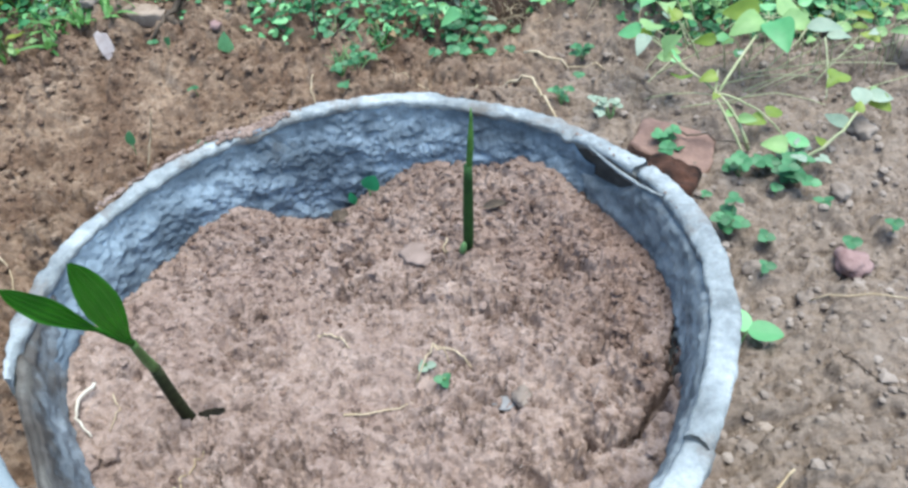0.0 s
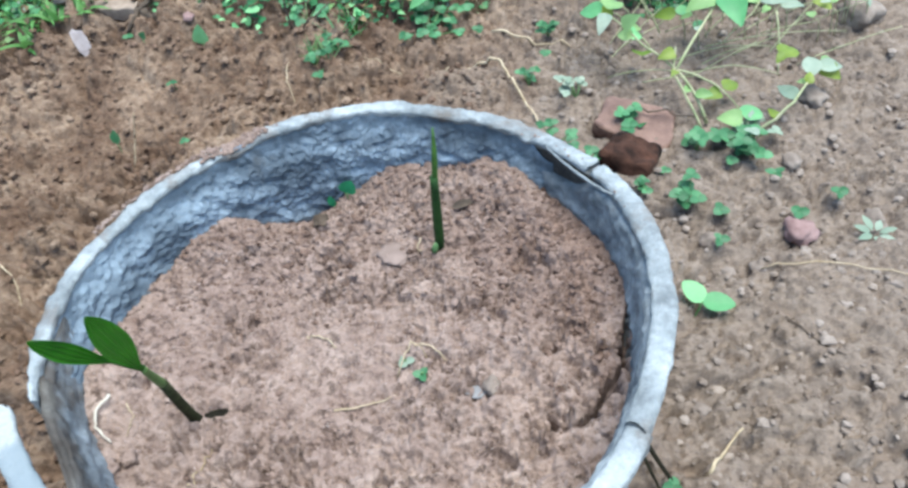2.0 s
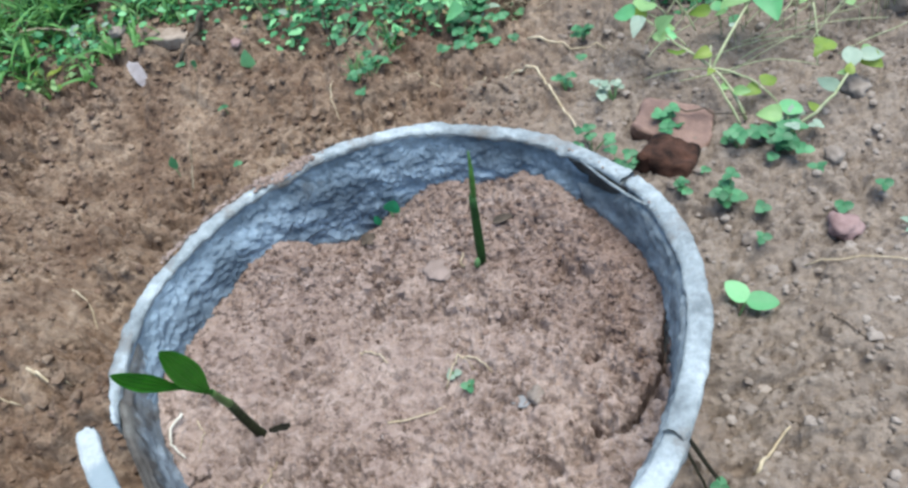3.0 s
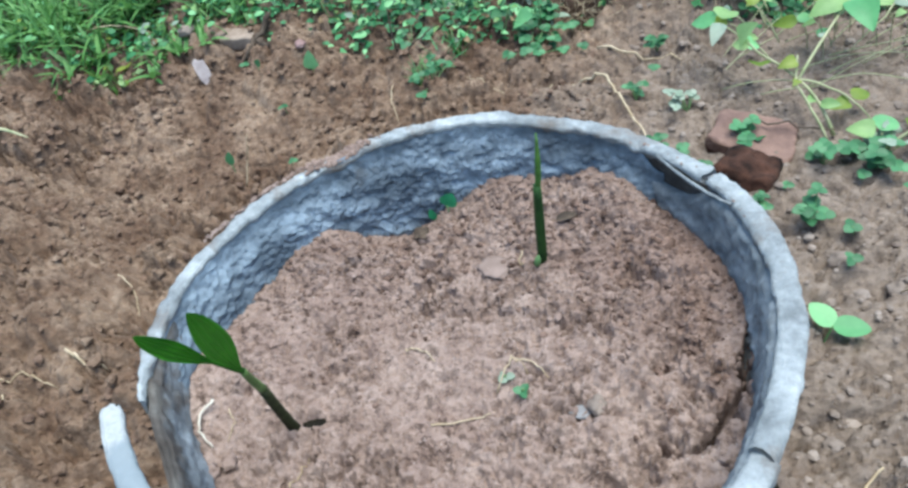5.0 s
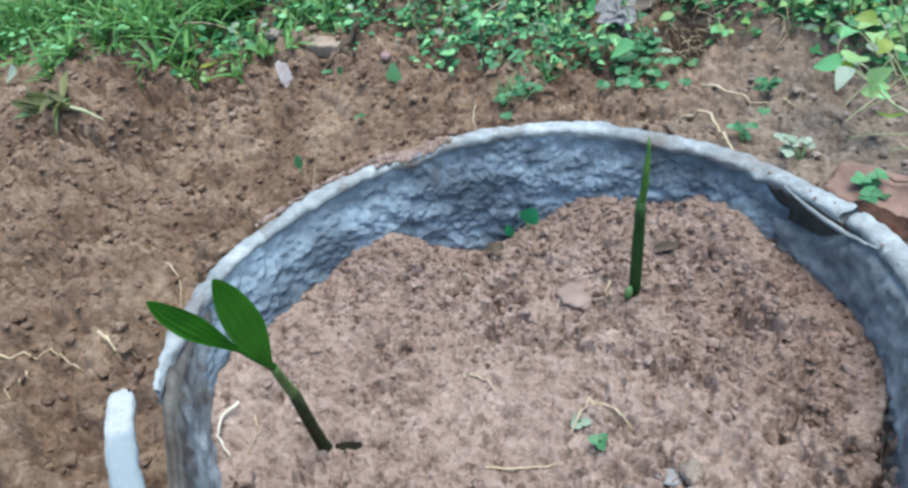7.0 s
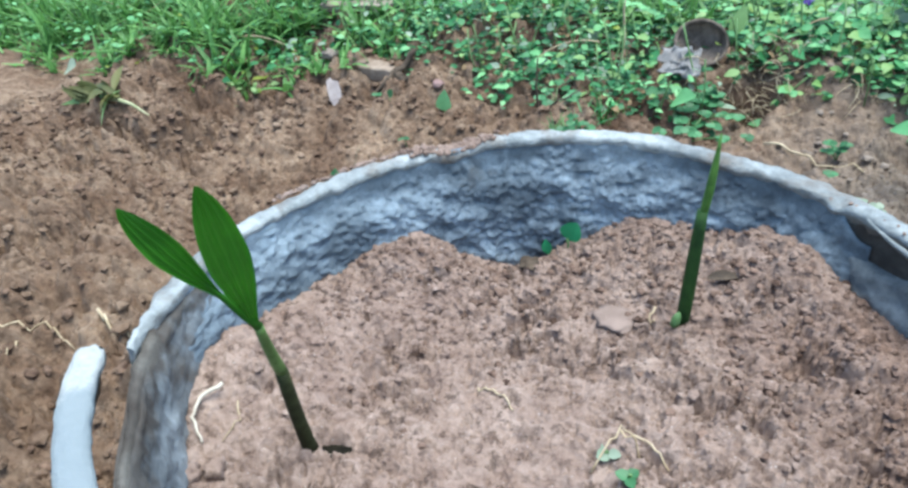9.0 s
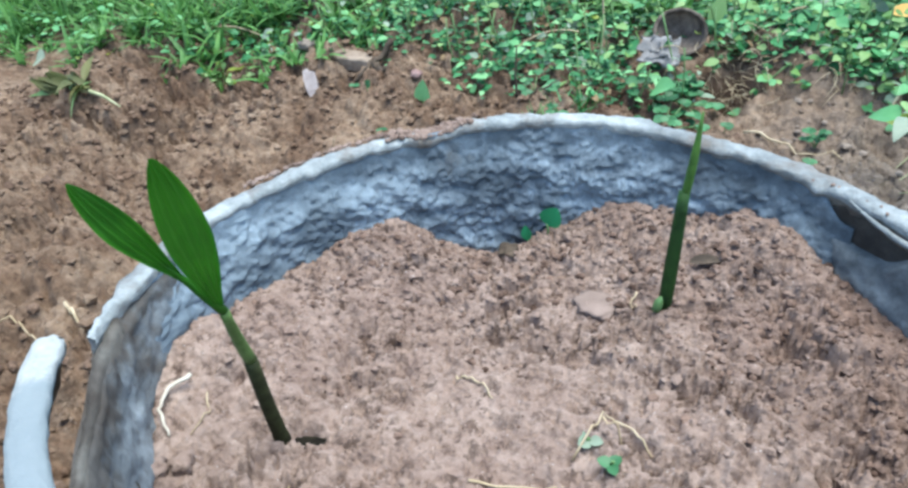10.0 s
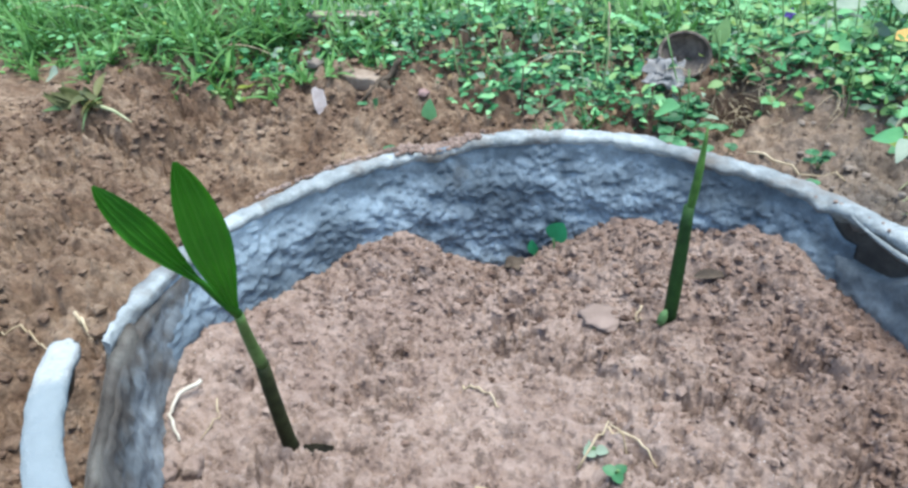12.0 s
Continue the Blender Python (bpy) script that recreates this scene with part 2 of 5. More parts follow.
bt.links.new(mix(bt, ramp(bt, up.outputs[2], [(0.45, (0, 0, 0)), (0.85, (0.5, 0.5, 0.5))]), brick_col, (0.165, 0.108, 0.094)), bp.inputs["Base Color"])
CHIP = plain("pale_shell", (0.2952, 0.2378, 0.2214), (0.4264, 0.3608, 0.3403), 60, 0.7)
TWIG_PIT_BLACK = plain("black_twig_and_pit", (0.0036, 0.0030, 0.0024), (0.018, 0.016, 0.0096), 120, 0.9, 0.1)
HUSK = plain("coconut_shell", (0.045, 0.034, 0.028), (0.17, 0.135, 0.112), 70, 0.85, 0.25, 0.8, 0.002)
PAPER = plain("crumpled_paper", (0.114, 0.108, 0.108), (0.216, 0.207, 0.207), 30, 0.85)
PLANK = plain("weathered_wood", (0.120, 0.096, 0.069), (0.252, 0.213, 0.168), 30, 0.85)
CLAYEY = plain("earthy_wood", (0.132, 0.093, 0.069), (0.252, 0.195, 0.153), 45, 0.9, 0.2, 0.8, 0.002)
OLIVE = leaf_material("wilted_leaf", (0.04704, 0.05712, 0.0168), (0.1344, 0.1344, 0.04704), 0.3, 0.6)
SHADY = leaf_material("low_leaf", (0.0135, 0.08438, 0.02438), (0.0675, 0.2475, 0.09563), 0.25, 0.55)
MOIST_EARTH = plain("moist_earth", (0.045, 0.027, 0.019), (0.165, 0.108, 0.078), 110, 0.95, 0.1, 0.8, 0.002)
DARK_CRUMB = plain("moist_shade_crumb", (0.040, 0.024, 0.018), (0.17, 0.112, 0.088), 130, 0.95, 0.1)
FRESH = leaf_material("fresh_clover", (0.0225, 0.2025, 0.0825), (0.0525, 0.3, 0.135), 0.3, 0.5)
PETAL = plain("violet_petal", (0.072, 0.030, 0.252), (0.150, 0.084, 0.372), 60, 0.6)
DEAD = plain("dead_leaf", (0.096, 0.060, 0.030), (0.204, 0.138, 0.072), 50, 0.8)
YELLOW = plain("yellowed_leaf", (0.330, 0.180, 0.036), (0.432, 0.270, 0.084), 50, 0.7)

# ---- noise on arrays ----
def rnd(i, j, s):
    h = (i.astype(np.int64) * 374761393 + j.astype(np.int64) * 668265263 + s * 974634777) & 0x7FFFFFFF
    h = ((h ^ (h >> 13)) * 1274126177) & 0x7FFFFFFF
    h = ((h ^ (h >> 15)) * 285467261) & 0x7FFFFFFF
    return ((h ^ (h >> 16)) & 0xFFFF) / 65535.0


def vn(x, y, s=0):
    i, j = np.floor(x), np.floor(y)
    u, v = x - i, y - j
    u, v = u * u * (3 - 2 * u), v * v * (3 - 2 * v)
    a = rnd(i, j, s) * (1 - u) + rnd(i + 1, j, s) * u
    b = rnd(i, j + 1, s) * (1 - u) + rnd(i + 1, j + 1, s) * u
    return 2 * (a * (1 - v) + b * v) - 1


def fbm(x, y, s=0, octaves=4, gain=0.55):
    total, amp = 0 * x, 1.0
    for o in range(octaves):
        total = total + amp * vn(x * 2.03**o + 3.1 * o, y * 2.03**o - 1.7 * o, s + o)
        amp *= gain
    return total


def clods(x, y, s=0):
    """Irregular lumps of random height, about one to a cell."""
    x, y = x + 0.45 * vn(x * 2.3, y * 2.3, s + 50) + 0.2 * vn(x * 5.1, y * 5.1, s + 52), y + 0.45 * vn(x * 2.3, y * 2.3, s + 51) + 0.2 * vn(x * 5.1, y * 5.1, s + 53)
    i, j = np.floor(x), np.floor(y)
    best = 0 * x
    for a in (-1, 0, 1):
        for b in (-1, 0, 1):
            p, q = i + a, j + b
            dx, dy = x - p - rnd(p, q, s), y - q - rnd(p, q, s + 7)
            size = 0.3 + 0.55 * rnd(p, q, s + 3)
            best = np.maximum(best, np.maximum(0, 1 - (dx * dx + dy * dy) / size**2) ** 0.7 * size * (rnd(p, q, s + 5) > 0.3))
    return best


def smooth(a, b, v):
    u = np.clip((v - a) / (b - a), 0, 1)
    return u * u * (3 - 2 * u)


def ground_base(x, y):
    """The lie of the land: level earth, a dug hollow, a low bank under the grass."""
    z = -0.024 - 0.055 * np.exp(-(((x + 0.43) / 0.20) ** 2) - ((y - 0.47) / 0.16) ** 2)
    z = z + 0.035 * smooth(0.62, 0.80, y + 0.25 * np.clip(x + 0.35, -0.2, 0.0))
    z = z - 0.11 * np.exp(-(((x - 0.106) / 0.027) ** 2) - ((y - 0.682) / 0.028) ** 2)
    z = z + 0.024 * smooth(0.575, 0.668, y + 0.012 * vn(x / 0.03, y / 0.03, 14)) * smooth(0.105, 0.145, x) * smooth(0.42, 0.30, x) * smooth(0.84, 0.72, y)
    z = z + 0.03 * np.exp(-(((x + 0.50) / 0.16) ** 2) - ((y - 0.13) / 0.16) ** 2)
    z = z - 0.016 * np.exp(-(((x + 0.745) / 0.06) ** 2) - ((y - 0.465) / 0.05) ** 2)
    return z


def gaps(x, y, s=0, lo=0.3, hi=0.5):
    """Ragged hollows between crumbs: 0 on the flat, 1 at the bottom."""
    return smooth(lo, hi, fbm(x + 0.35 * vn(x * 1.7, y * 1.7, s + 8), y + 0.35 * vn(x * 1.7, y * 1.7, s + 9), s, 4, 0.62))


def crumble(x, y):
    """Broken earth: lumps with sharp creases between them."""
    u, v = x + 0.012 * vn(x / 0.03, y / 0.03, 22), y + 0.012 * vn(x / 0.03, y / 0.03, 23)
    z = 0.020 * np.abs(vn(u / 0.048, v / 0.048, 24)) + 0.010 * np.abs(vn(u / 0.023, v / 0.023, 25))
    return z + 0.006 * np.abs(vn(u / 0.0115, v / 0.0115, 26)) - 0.014


def ground_z(x, y):
    rough = 0.30 + 0.70 * smooth(0.12, -0.15, x - 0.15 * (y - 0.3))
    rough = rough + (0.5 - rough) * np.exp(-(((x - 0.22) / 0.14) ** 2) - ((y - 0.63) / 0.11) ** 2)
    # the floor of the dug hollow is trodden smooth
    rough = rough * (1 - 0.72 * np.exp(-(((x + 0.36) / 0.15) ** 2) - ((y - 0.50) / 0.10) ** 2))
    # beyond the trodden middle the relief fades
    out = np.maximum(np.maximum(-0.80 - x, x - 0.58), np.maximum(-0.14 - y, y - 0.84))
    far = 1 - smooth(0.02, 0.35, out)
    z = ground_base(x, y) + 0.02 * fbm(x * 5, y * 5, 11, 3) * (0.3 + 0.7 * rough) * (0.25 + 0.75 * far) * (1 - smooth(1.5, 4.0, out))
    patch = 0.25 + 0.75 * smooth(-0.3, 0.35, vn(x / 0.11, y / 0.11, 34))
    z = z + far * rough * (0.010 * fbm(x / 0.05, y / 0.05, 21, 4, 0.6) + 0.014 * clods(x / 0.07, y / 0.07, 33) + 0.008 * clods(x / 0.030, y / 0.030, 31) + crumble(x, y))
    z = z - far * rough * patch * (0.022 * gaps(x / 0.075, y / 0.060, 35, 0.10, 0.50) + 0.0130 * gaps(x / 0.028, y / 0.022, 37, 0.20, 0.42))
    z = z + far * (0.8 + 0.2 * rough) * (0.0048 * clods(x / 0.013, y / 0.013, 41) + 0.0026 * fbm(x / 0.012, y / 0.012, 51, 3) - (0.3 + 0.7 * patch) * 0.0075 * gaps(x / 0.0125, y / 0.0100, 45, 0.30, 0.44))
    return z


def gz(x, y):
    return float(ground_z(np.array([float(x)]), np.array([float(y)]))[0])


def soil_base(x, y):
    """The earth in the pot: level, heaped at the back, sunk in one hollow by the wall and in a gap at the side."""
    z = 0.084 + 0.03 * x + 0 * y
    for cx, cy, s, h in ((0.085, 0.155, 0.05, 0.022), (-0.115, 0.115, 0.035, 0.022), (0.02, 0.165, 0.03, 0.013), (-0.062, 0.160, 0.032, -0.022),
                         (-0.175, 0.0, 0.05, 0.012), (0.10, 0.03, 0.07, 0.006), (0.155, 0.07, 0.04, 0.008), (0.165, -0.04, 0.04, 0.006),
                         (-0.160, 0.055, 0.042, 0.0115), (-0.180, -0.010, 0.035, 0.010), (-0.142, 0.098, 0.022, 0.006), (0.116, 0.122, 0.032, 0.0165), (0.0, 0.165, 0.035, 0.004)):
        z = z + h * np.exp(-(((x - cx) ** 2 + (y - cy) ** 2) / s**2))
    return z


CREVICE = ((0.173, 0.012), (0.167, -0.012), (0.164, -0.032), (0.151, -0.047), (0.145, -0.060), (0.127, -0.066), (0.113, -0.060))


def soil_z(x, y):
    """The same earth close up: powdery in the middle, crumbly and pitted round it."""
    powder = np.exp(-(((x + 0.030 - 0.4 * y) / 0.072) ** 2) - ((y + 0.012) / 0.046) ** 2) + 0.6 * np.exp(-(((x + 0.02) / 0.11) ** 2) - ((y + 0.115) / 0.03) ** 2)
    crumbly = np.clip(1.06 - 1.0 * powder + 0.30 * vn(x / 0.03, y / 0.03, 60) + 0.2 * vn(x / 0.012, y / 0.012, 68), 0.22, 1)
    cluster = smooth(-0.45, 0.30, vn(x / 0.030, y / 0.030, 66) + 0.4 * vn(x / 0.013, y / 0.013, 67))
    wall = 1 - 0.6 * smooth(0.140, 0.168, np.hypot(x, y))
    crumbly = crumbly * wall * (1 - 0.85 * np.exp(-(((x - 0.016) ** 2 + (y - 0.083) ** 2) / 0.013**2)))
    z = soil_base(x, y) + 0.0040 * fbm(x / 0.045, y / 0.045, 61, 3) + 0.0006
    z = z + crumbly * (0.0040 * clods(x / 0.020, y / 0.020, 71) + 0.0024 * clods(x / 0.0098, y / 0.0098, 81) + 0.0016 * fbm(x / 0.0085, y / 0.0085, 82, 3))
    z = z + (0.4 + 0.6 * crumbly) * (0.0010 * clods(x / 0.0055, y / 0.0055, 91) + 0.0011 * fbm(x / 0.0036, y / 0.0036, 83, 3, 0.7)) + 0.0012 * fbm(x / 0.009, y / 0.009, 95, 3)
    z = z - crumbly * (0.10 + 0.90 * cluster) * (0.0078 * gaps(x / 0.0170, y / 0.0120, 85, 0.27, 0.40) + 0.0056 * gaps(x / 0.0085, y / 0.0065, 97, 0.30, 0.42))
    z = z - (0.30 + 0.70 * crumbly) * 0.0034 * gaps(x / 0.0050, y / 0.0040, 99, 0.40, 0.52)
    # two little holes: one by the wall, one at the seedling's foot
    z = z - 0.012 * np.exp(-(((x + 0.149) ** 2 + (y + 0.014) ** 2) / 0.004**2))
    z = z - 0.014 * np.exp(-((x + 0.1005) ** 2 / 0.0085**2) - (y + 0.0335) ** 2 / 0.0042**2)
    # the earth has shrunk away from one side: a ragged crevice
    d = 1.0 + 0 * x
    wx, wy = x + 0.006 * vn(x / 0.010, y / 0.010, 76) + 0.002 * vn(x / 0.003, y / 0.003, 74), y + 0.006 * vn(x / 0.010, y / 0.010, 77) + 0.002 * vn(x / 0.003, y / 0.003, 75)
    for (ax, ay), (bx, by) in zip(CREVICE[:-1], CREVICE[1:]):
        u = np.clip(((wx - ax) * (bx - ax) + (wy - ay) * (by - ay)) / ((bx - ax) ** 2 + (by - ay) ** 2), 0, 1)
        d = np.minimum(d, np.hypot(wx - ax - u * (bx - ax), wy - ay - u * (by - ay)))
    z = z - 0.036 * (1 - smooth(0.0008, 0.0044, d)) * (0.65 + 0.35 * vn(x / 0.02, y / 0.02, 78))
    z = z - 0.010 * np.exp(-(((x - 0.060) ** 2 / 0.008**2 + (y - 0.083) ** 2 / 0.004**2)))
    return z


def sz(x, y):
    return float(soil_z(np.array([float(x)]), np.array([float(y)]))[0])


# ---- mesh helpers ----
class Geo:
    """Vertices and faces, gathered."""
    def __init__(self):
        self.v, self.f = [], []

    def add(self, verts, faces):
        n = len(self.v)
        self.v += [tuple(map(float, p)) for p in verts]
        self.f += [tuple(n + i for i in face) for face in faces]
        return self


def part(name, geo, mat, parent=None, label="", smooth_faces=True, origin=(0, 0, 0)):
    me = bpy.data.meshes.new(name)
    me.from_pydata([(a - origin[0], b - origin[1], c - origin[2]) for a, b, c in geo.v], [], geo.f)
    me.materials.append(mat)
    if smooth_faces:
        me.polygons.foreach_set("use_smooth", [True] * len(me.polygons))
    me.update()
    ob = new(name, me)
    if parent:
        ob.parent = parent
    else:
        ob.location = origin
    if label:
        tagged(ob, label)
    return ob


def thing(name, at, label, category, group="", kind=""):
    ob = new(name)
    ob.empty_display_size = 0.01
    ob.location = at
    return tagged(ob, label, category, group, kind)


def sheet(nu, nv, closed=False):
    """Quads of a grid of nu x nv vertices, row by row."""
    faces = []
    for i in range(nu if closed else nu - 1):
        for j in range(nv - 1):
            a, b = i * nv + j, ((i + 1) % nu) * nv + j
            faces.append((a, b, b + 1, a + 1))
    return faces


def tube(geo, points, radii, sides=6):
    pts = [Vector(p) for p in points]
    if not hasattr(radii, "__len__"):
        radii = [radii] * len(pts)
    start = len(geo.v)
    ref = Vector((0.3, 0.2, 1)).normalized()
    for k, p in enumerate(pts):
        d = (pts[min(k + 1, len(pts) - 1)] - pts[max(k - 1, 0)]).normalized()
        a = d.cross(ref)
        a = a.normalized() if a.length > 0.05 else d.cross(Vector((1, 0, 0))).normalized()
        b = d.cross(a)
        for s in range(sides):
            w = 2 * math.pi * s / sides
            geo.v.append(tuple(p + (a * math.cos(w) + b * math.sin(w)) * radii[k]))
    for k in range(len(pts) - 1):
        for s in range(sides):
            q = start + k * sides
            geo.f.append((q + s, q + (s + 1) % sides, q + sides + (s + 1) % sides, q + sides + s))
    geo.f.append(tuple(start + s for s in reversed(range(sides))))
    geo.f.append(tuple(start + (len(pts) - 1) * sides + s for s in range(sides)))
    return geo


def bend(a, b, sag=(0, 0, 0), n=7, wobble=0.0, rng=random):
    """A line from a to b that bows by sag in its middle."""
    a, b, sag = Vector(a), Vector(b), Vector(sag)
    out = []
    for k in range(n):
        u = k / (n - 1)
        p = a.lerp(b, u) + sag * (4 * u * (1 - u))
        if wobble and 0 < k < n - 1:
            p += Vector((rng.uniform(-1, 1), rng.uniform(-1, 1), rng.uniform(-0.5, 0.5))) * wobble
        out.append(p)
    return out


PROFILES = {
    "round": lambda u: math.sin(math.pi * min(1, u**0.75)) ** 0.55,
    "heart": lambda u: (math.sin(math.pi * u**0.55) ** 0.7) * (1.0 if u > 0.02 else 0.6),
    "oval": lambda u: math.sin(math.pi * u**0.85) ** 0.8,
    "lance": lambda u: math.sin(math.pi * u**0.65) ** 1.0,
    "blade": lambda u: (1 - u) ** 0.6 * min(1, 0.55 + u * 3),
}


def blade(geo, base, along, face, length, width, shape="oval", fold=0.15, droop=0.2, rows=6, cols=3):
    """A leaf from its base: along its midrib, facing one way, folded along the rib and drooping to the tip."""
    base, d, nrm = Vector(base), Vector(along).normalized(), Vector(face)
    nrm = (nrm - d * nrm.dot(d)).normalized()
    side = d.cross(nrm)
    f = PROFILES[shape]
    verts = []
    for i in range(rows):
        u = i / (rows - 1)
        w = max(f(min(max(u, 0.012), 0.988)) * width / 2, width * 0.02)
        mid = base + d * (length * u * (1 - 0.12 * droop * u)) - nrm * (droop * length * u * u * 0.5)
        for j in range(cols):
            s = 2 * j / (cols - 1) - 1
            verts.append(mid + side * (w * s) + nrm * (fold * w * abs(s)))
    return geo.add(verts, sheet(rows, cols))


def lump(geo, at, r, rng, flat=0.8, level=1):
    """One rough clod or pebble."""
    bm = bmesh.new()
    bmesh.ops.create_icosphere(bm, subdivisions=level, radius=1)
    k = Vector((rng.uniform(0, 50), rng.uniform(0, 50), rng.uniform(0, 50)))
    turn = Euler((rng.uniform(0, 6), rng.uniform(0, 6), rng.uniform(0, 6))).to_matrix()
    st = Vector((rng.uniform(0.75, 1.25), rng.uniform(0.75, 1.25), flat))
    vs = []
    for v in bm.verts:
        q = turn @ v.co
        q *= 1 + 0.45 * noise.noise(v.co * 1.6 + k) + 0.18 * noise.noise(v.co * 4.1 + k)
        vs.append((at[0] + q.x * r * st.x, at[1] + q.y * r * st.y, at[2] + q.z * r * st.z))
    geo.add(vs, [tuple(v.index for v in f.verts) for f in bm.faces])
    bm.free()


def lumps(geo, spots, rng, flat=0.65):
    """Many small clods that share a few shapes."""
    shapes = []
    for _ in range(9):
        g = Geo()
        lump(g, (0, 0, 0), 1, rng, flat)
        shapes.append((np.array(g.v), g.f))
    for x, y, z, r in spots:
        vs, fs = shapes[rng.randrange(9)]
        a = rng.uniform(0, 6.3)
        c, s = math.cos(a) * r, math.sin(a) * r
        geo.add(np.stack([x + vs[:, 0] * c - vs[:, 1] * s, y + vs[:, 0] * s + vs[:, 1] * c, z + vs[:, 2] * r], 1), fs)

# ---- the ground: one sheet of earth to the horizon ----
def spread(lo, hi, step, far):
    inner = list(np.arange(lo, hi + step / 2, step))
    up, s = [inner[-1]], step
    while up[-1] < far:
        s *= 1.16
        up.append(up[-1] + s)
    down, s = [inner[0]], step
    while down[-1] > -far:
        s *= 1.16
        down.append(down[-1] - s)
    return np.array(down[:0:-1] + inner + up[1:])


gx, gy = spread(-0.80, 0.58, 0.0021, 400), spread(-0.14, 0.84, 0.0021, 400)
GX, GY = np.meshgrid(gx, gy, indexing="ij")
GZ = ground_z(GX, GY)
g = Geo()
g.v = np.stack([GX.ravel(), GY.ravel(), GZ.ravel()], 1).tolist()
g.f = sheet(len(gx), len(gy))
ground = tagged(part("ground", g, GROUND), "loose reddish-brown garden earth, dug and crumbly", "ground", kind="structure")

# ---- the pot: a broken cement ring pot ----
CX, CY = 0.0044, 0.0061


def r_out(a):
    return 0.1866 + 0.0088 * math.cos(2 * a) - 0.0027 * math.sin(2 * a) - 0.0075 * math.cos(3 * a) + 0.0035 * math.sin(3 * a) + 0.0015 * math.cos(4 * a) + 0.0019 * math.sin(4 * a) + 0.020 * math.exp(-(((math.degrees(a) % 360 - 232) / 16) ** 2))


def z_top(a):
    return 0.150 - 0.0032 * math.cos(2 * a) - 0.0016 * math.sin(2 * a) + 0.0028 * math.cos(3 * a) - 0.0030 * math.sin(3 * a) - 0.003 * math.exp(-(((math.degrees(a) % 360 - 190) / 14) ** 2))


def lip(a):
    d = math.degrees(a) % 360
    return 0.0118 + 0.0009 * math.cos(2 * a) + 0.0012 * math.cos(a) - 0.003 * float(smooth(166, 200, d)) * float(smooth(250, 215, d))


def n3(a, k, s, seed=0.0):
    """Noise round the ring, k waves to the metre."""
    return noise.noise(Vector((math.cos(a) * 0.18 * k + seed, math.sin(a) * 0.18 * k, s)))


def ring_point(a, r, z):
    return (CX + r * math.cos(a), CY + r * math.sin(a), z)


def ragged(a):
    """Where the inner edge of the rim has crumbled most."""
    d = math.degrees(a)
    return float(smooth(20, 32, d) * smooth(78, 58, d))


def rim_piece(deg0, deg1, mat, push=None, rugged=1.0, drop=0.0, wide=1.0, seed=0.0, label="", chip=None):
    """A length of the rim: a rounded lip with worn edges and broken ends."""
    push = push or (lambda a: 0.0)
    n = max(50, int((deg1 - deg0) * 2.0))
    prof = [(0.35, -1.0), (0.06, -0.75), (-0.04, -0.42), (-0.03, -0.12), (0.05, -0.01), (0.25, 0.02), (0.55, 0.02), (0.80, 0.0), (0.94, -0.04), (1.0, -0.12), (0.97, -0.22), (0.75, -0.30)]
    geo = Geo()
    m = len(prof)
    for i in range(n + 1):
        a = radians(deg0 + (deg1 - deg0) * i / n)
        # broken ends are ragged: each line of the profile stops at its own angle
        r0, z0, w = r_out(a) + push(a), z_top(a) - drop, lip(a) * wide
        tip = 1.0
        cut = 0.72 * float(smooth(185, 199, math.degrees(a))) if deg1 == 199 else 0.0
        if rugged < 1:
            tip = min(1.0, 0.62 + 0.38 * math.sqrt(i / 4)) if i < 4 else 1.0
        if chip:
            z0 -= chip[2] * max(0, 1 - ((math.degrees(a) - chip[0]) / chip[1]) ** 2)
        for k, (u, h) in enumerate(prof):
            aa = a
            if i in (0, n):
                aa += radians(1.1) * noise.noise(Vector((k * 0.7, seed, i)))
            rough = rugged * (0.0010 * n3(a, 26, k * 0.3, seed) + 0.0011 * n3(a, 130, k * 0.9, seed + 9) + 0.0005 * n3(a, 300, k * 1.3, seed + 5))
            flake = max(0, n3(a, 48, 3.3 + (k > 5), seed + 4) - 0.12)
            worn = rugged * (0.0055 + 0.006 * ragged(a) * (k > 5)) * flake if k in (3, 4, 7, 8, 9, 10) else 0
            geo.v.append(ring_point(aa, r0 - (0.5 + (u - 0.5) * tip) * w * (1 - cut) + rough + (0.4 * worn if k < 6 else 0), z0 - 0.004 * (1 - tip) + h * 0.024 * tip + rough - worn))
    for i in range(n):
        for k in range(m):
            a, b = i * m + k, (i + 1) * m + k
            c, d = i * m + (k + 1) % m, (i + 1) * m + (k + 1) % m
            geo.f.append((a, c, d, b))
    geo.f.append(tuple(range(m)))
    geo.f.append(tuple(n * m + k for k in reversed(range(m))))
    return part("rim", geo, mat, pot, label)


pot = thing("cement_pot", (0, 0, 0), "round grey cement pot with a cracked rim, filled with earth", "plant pot")
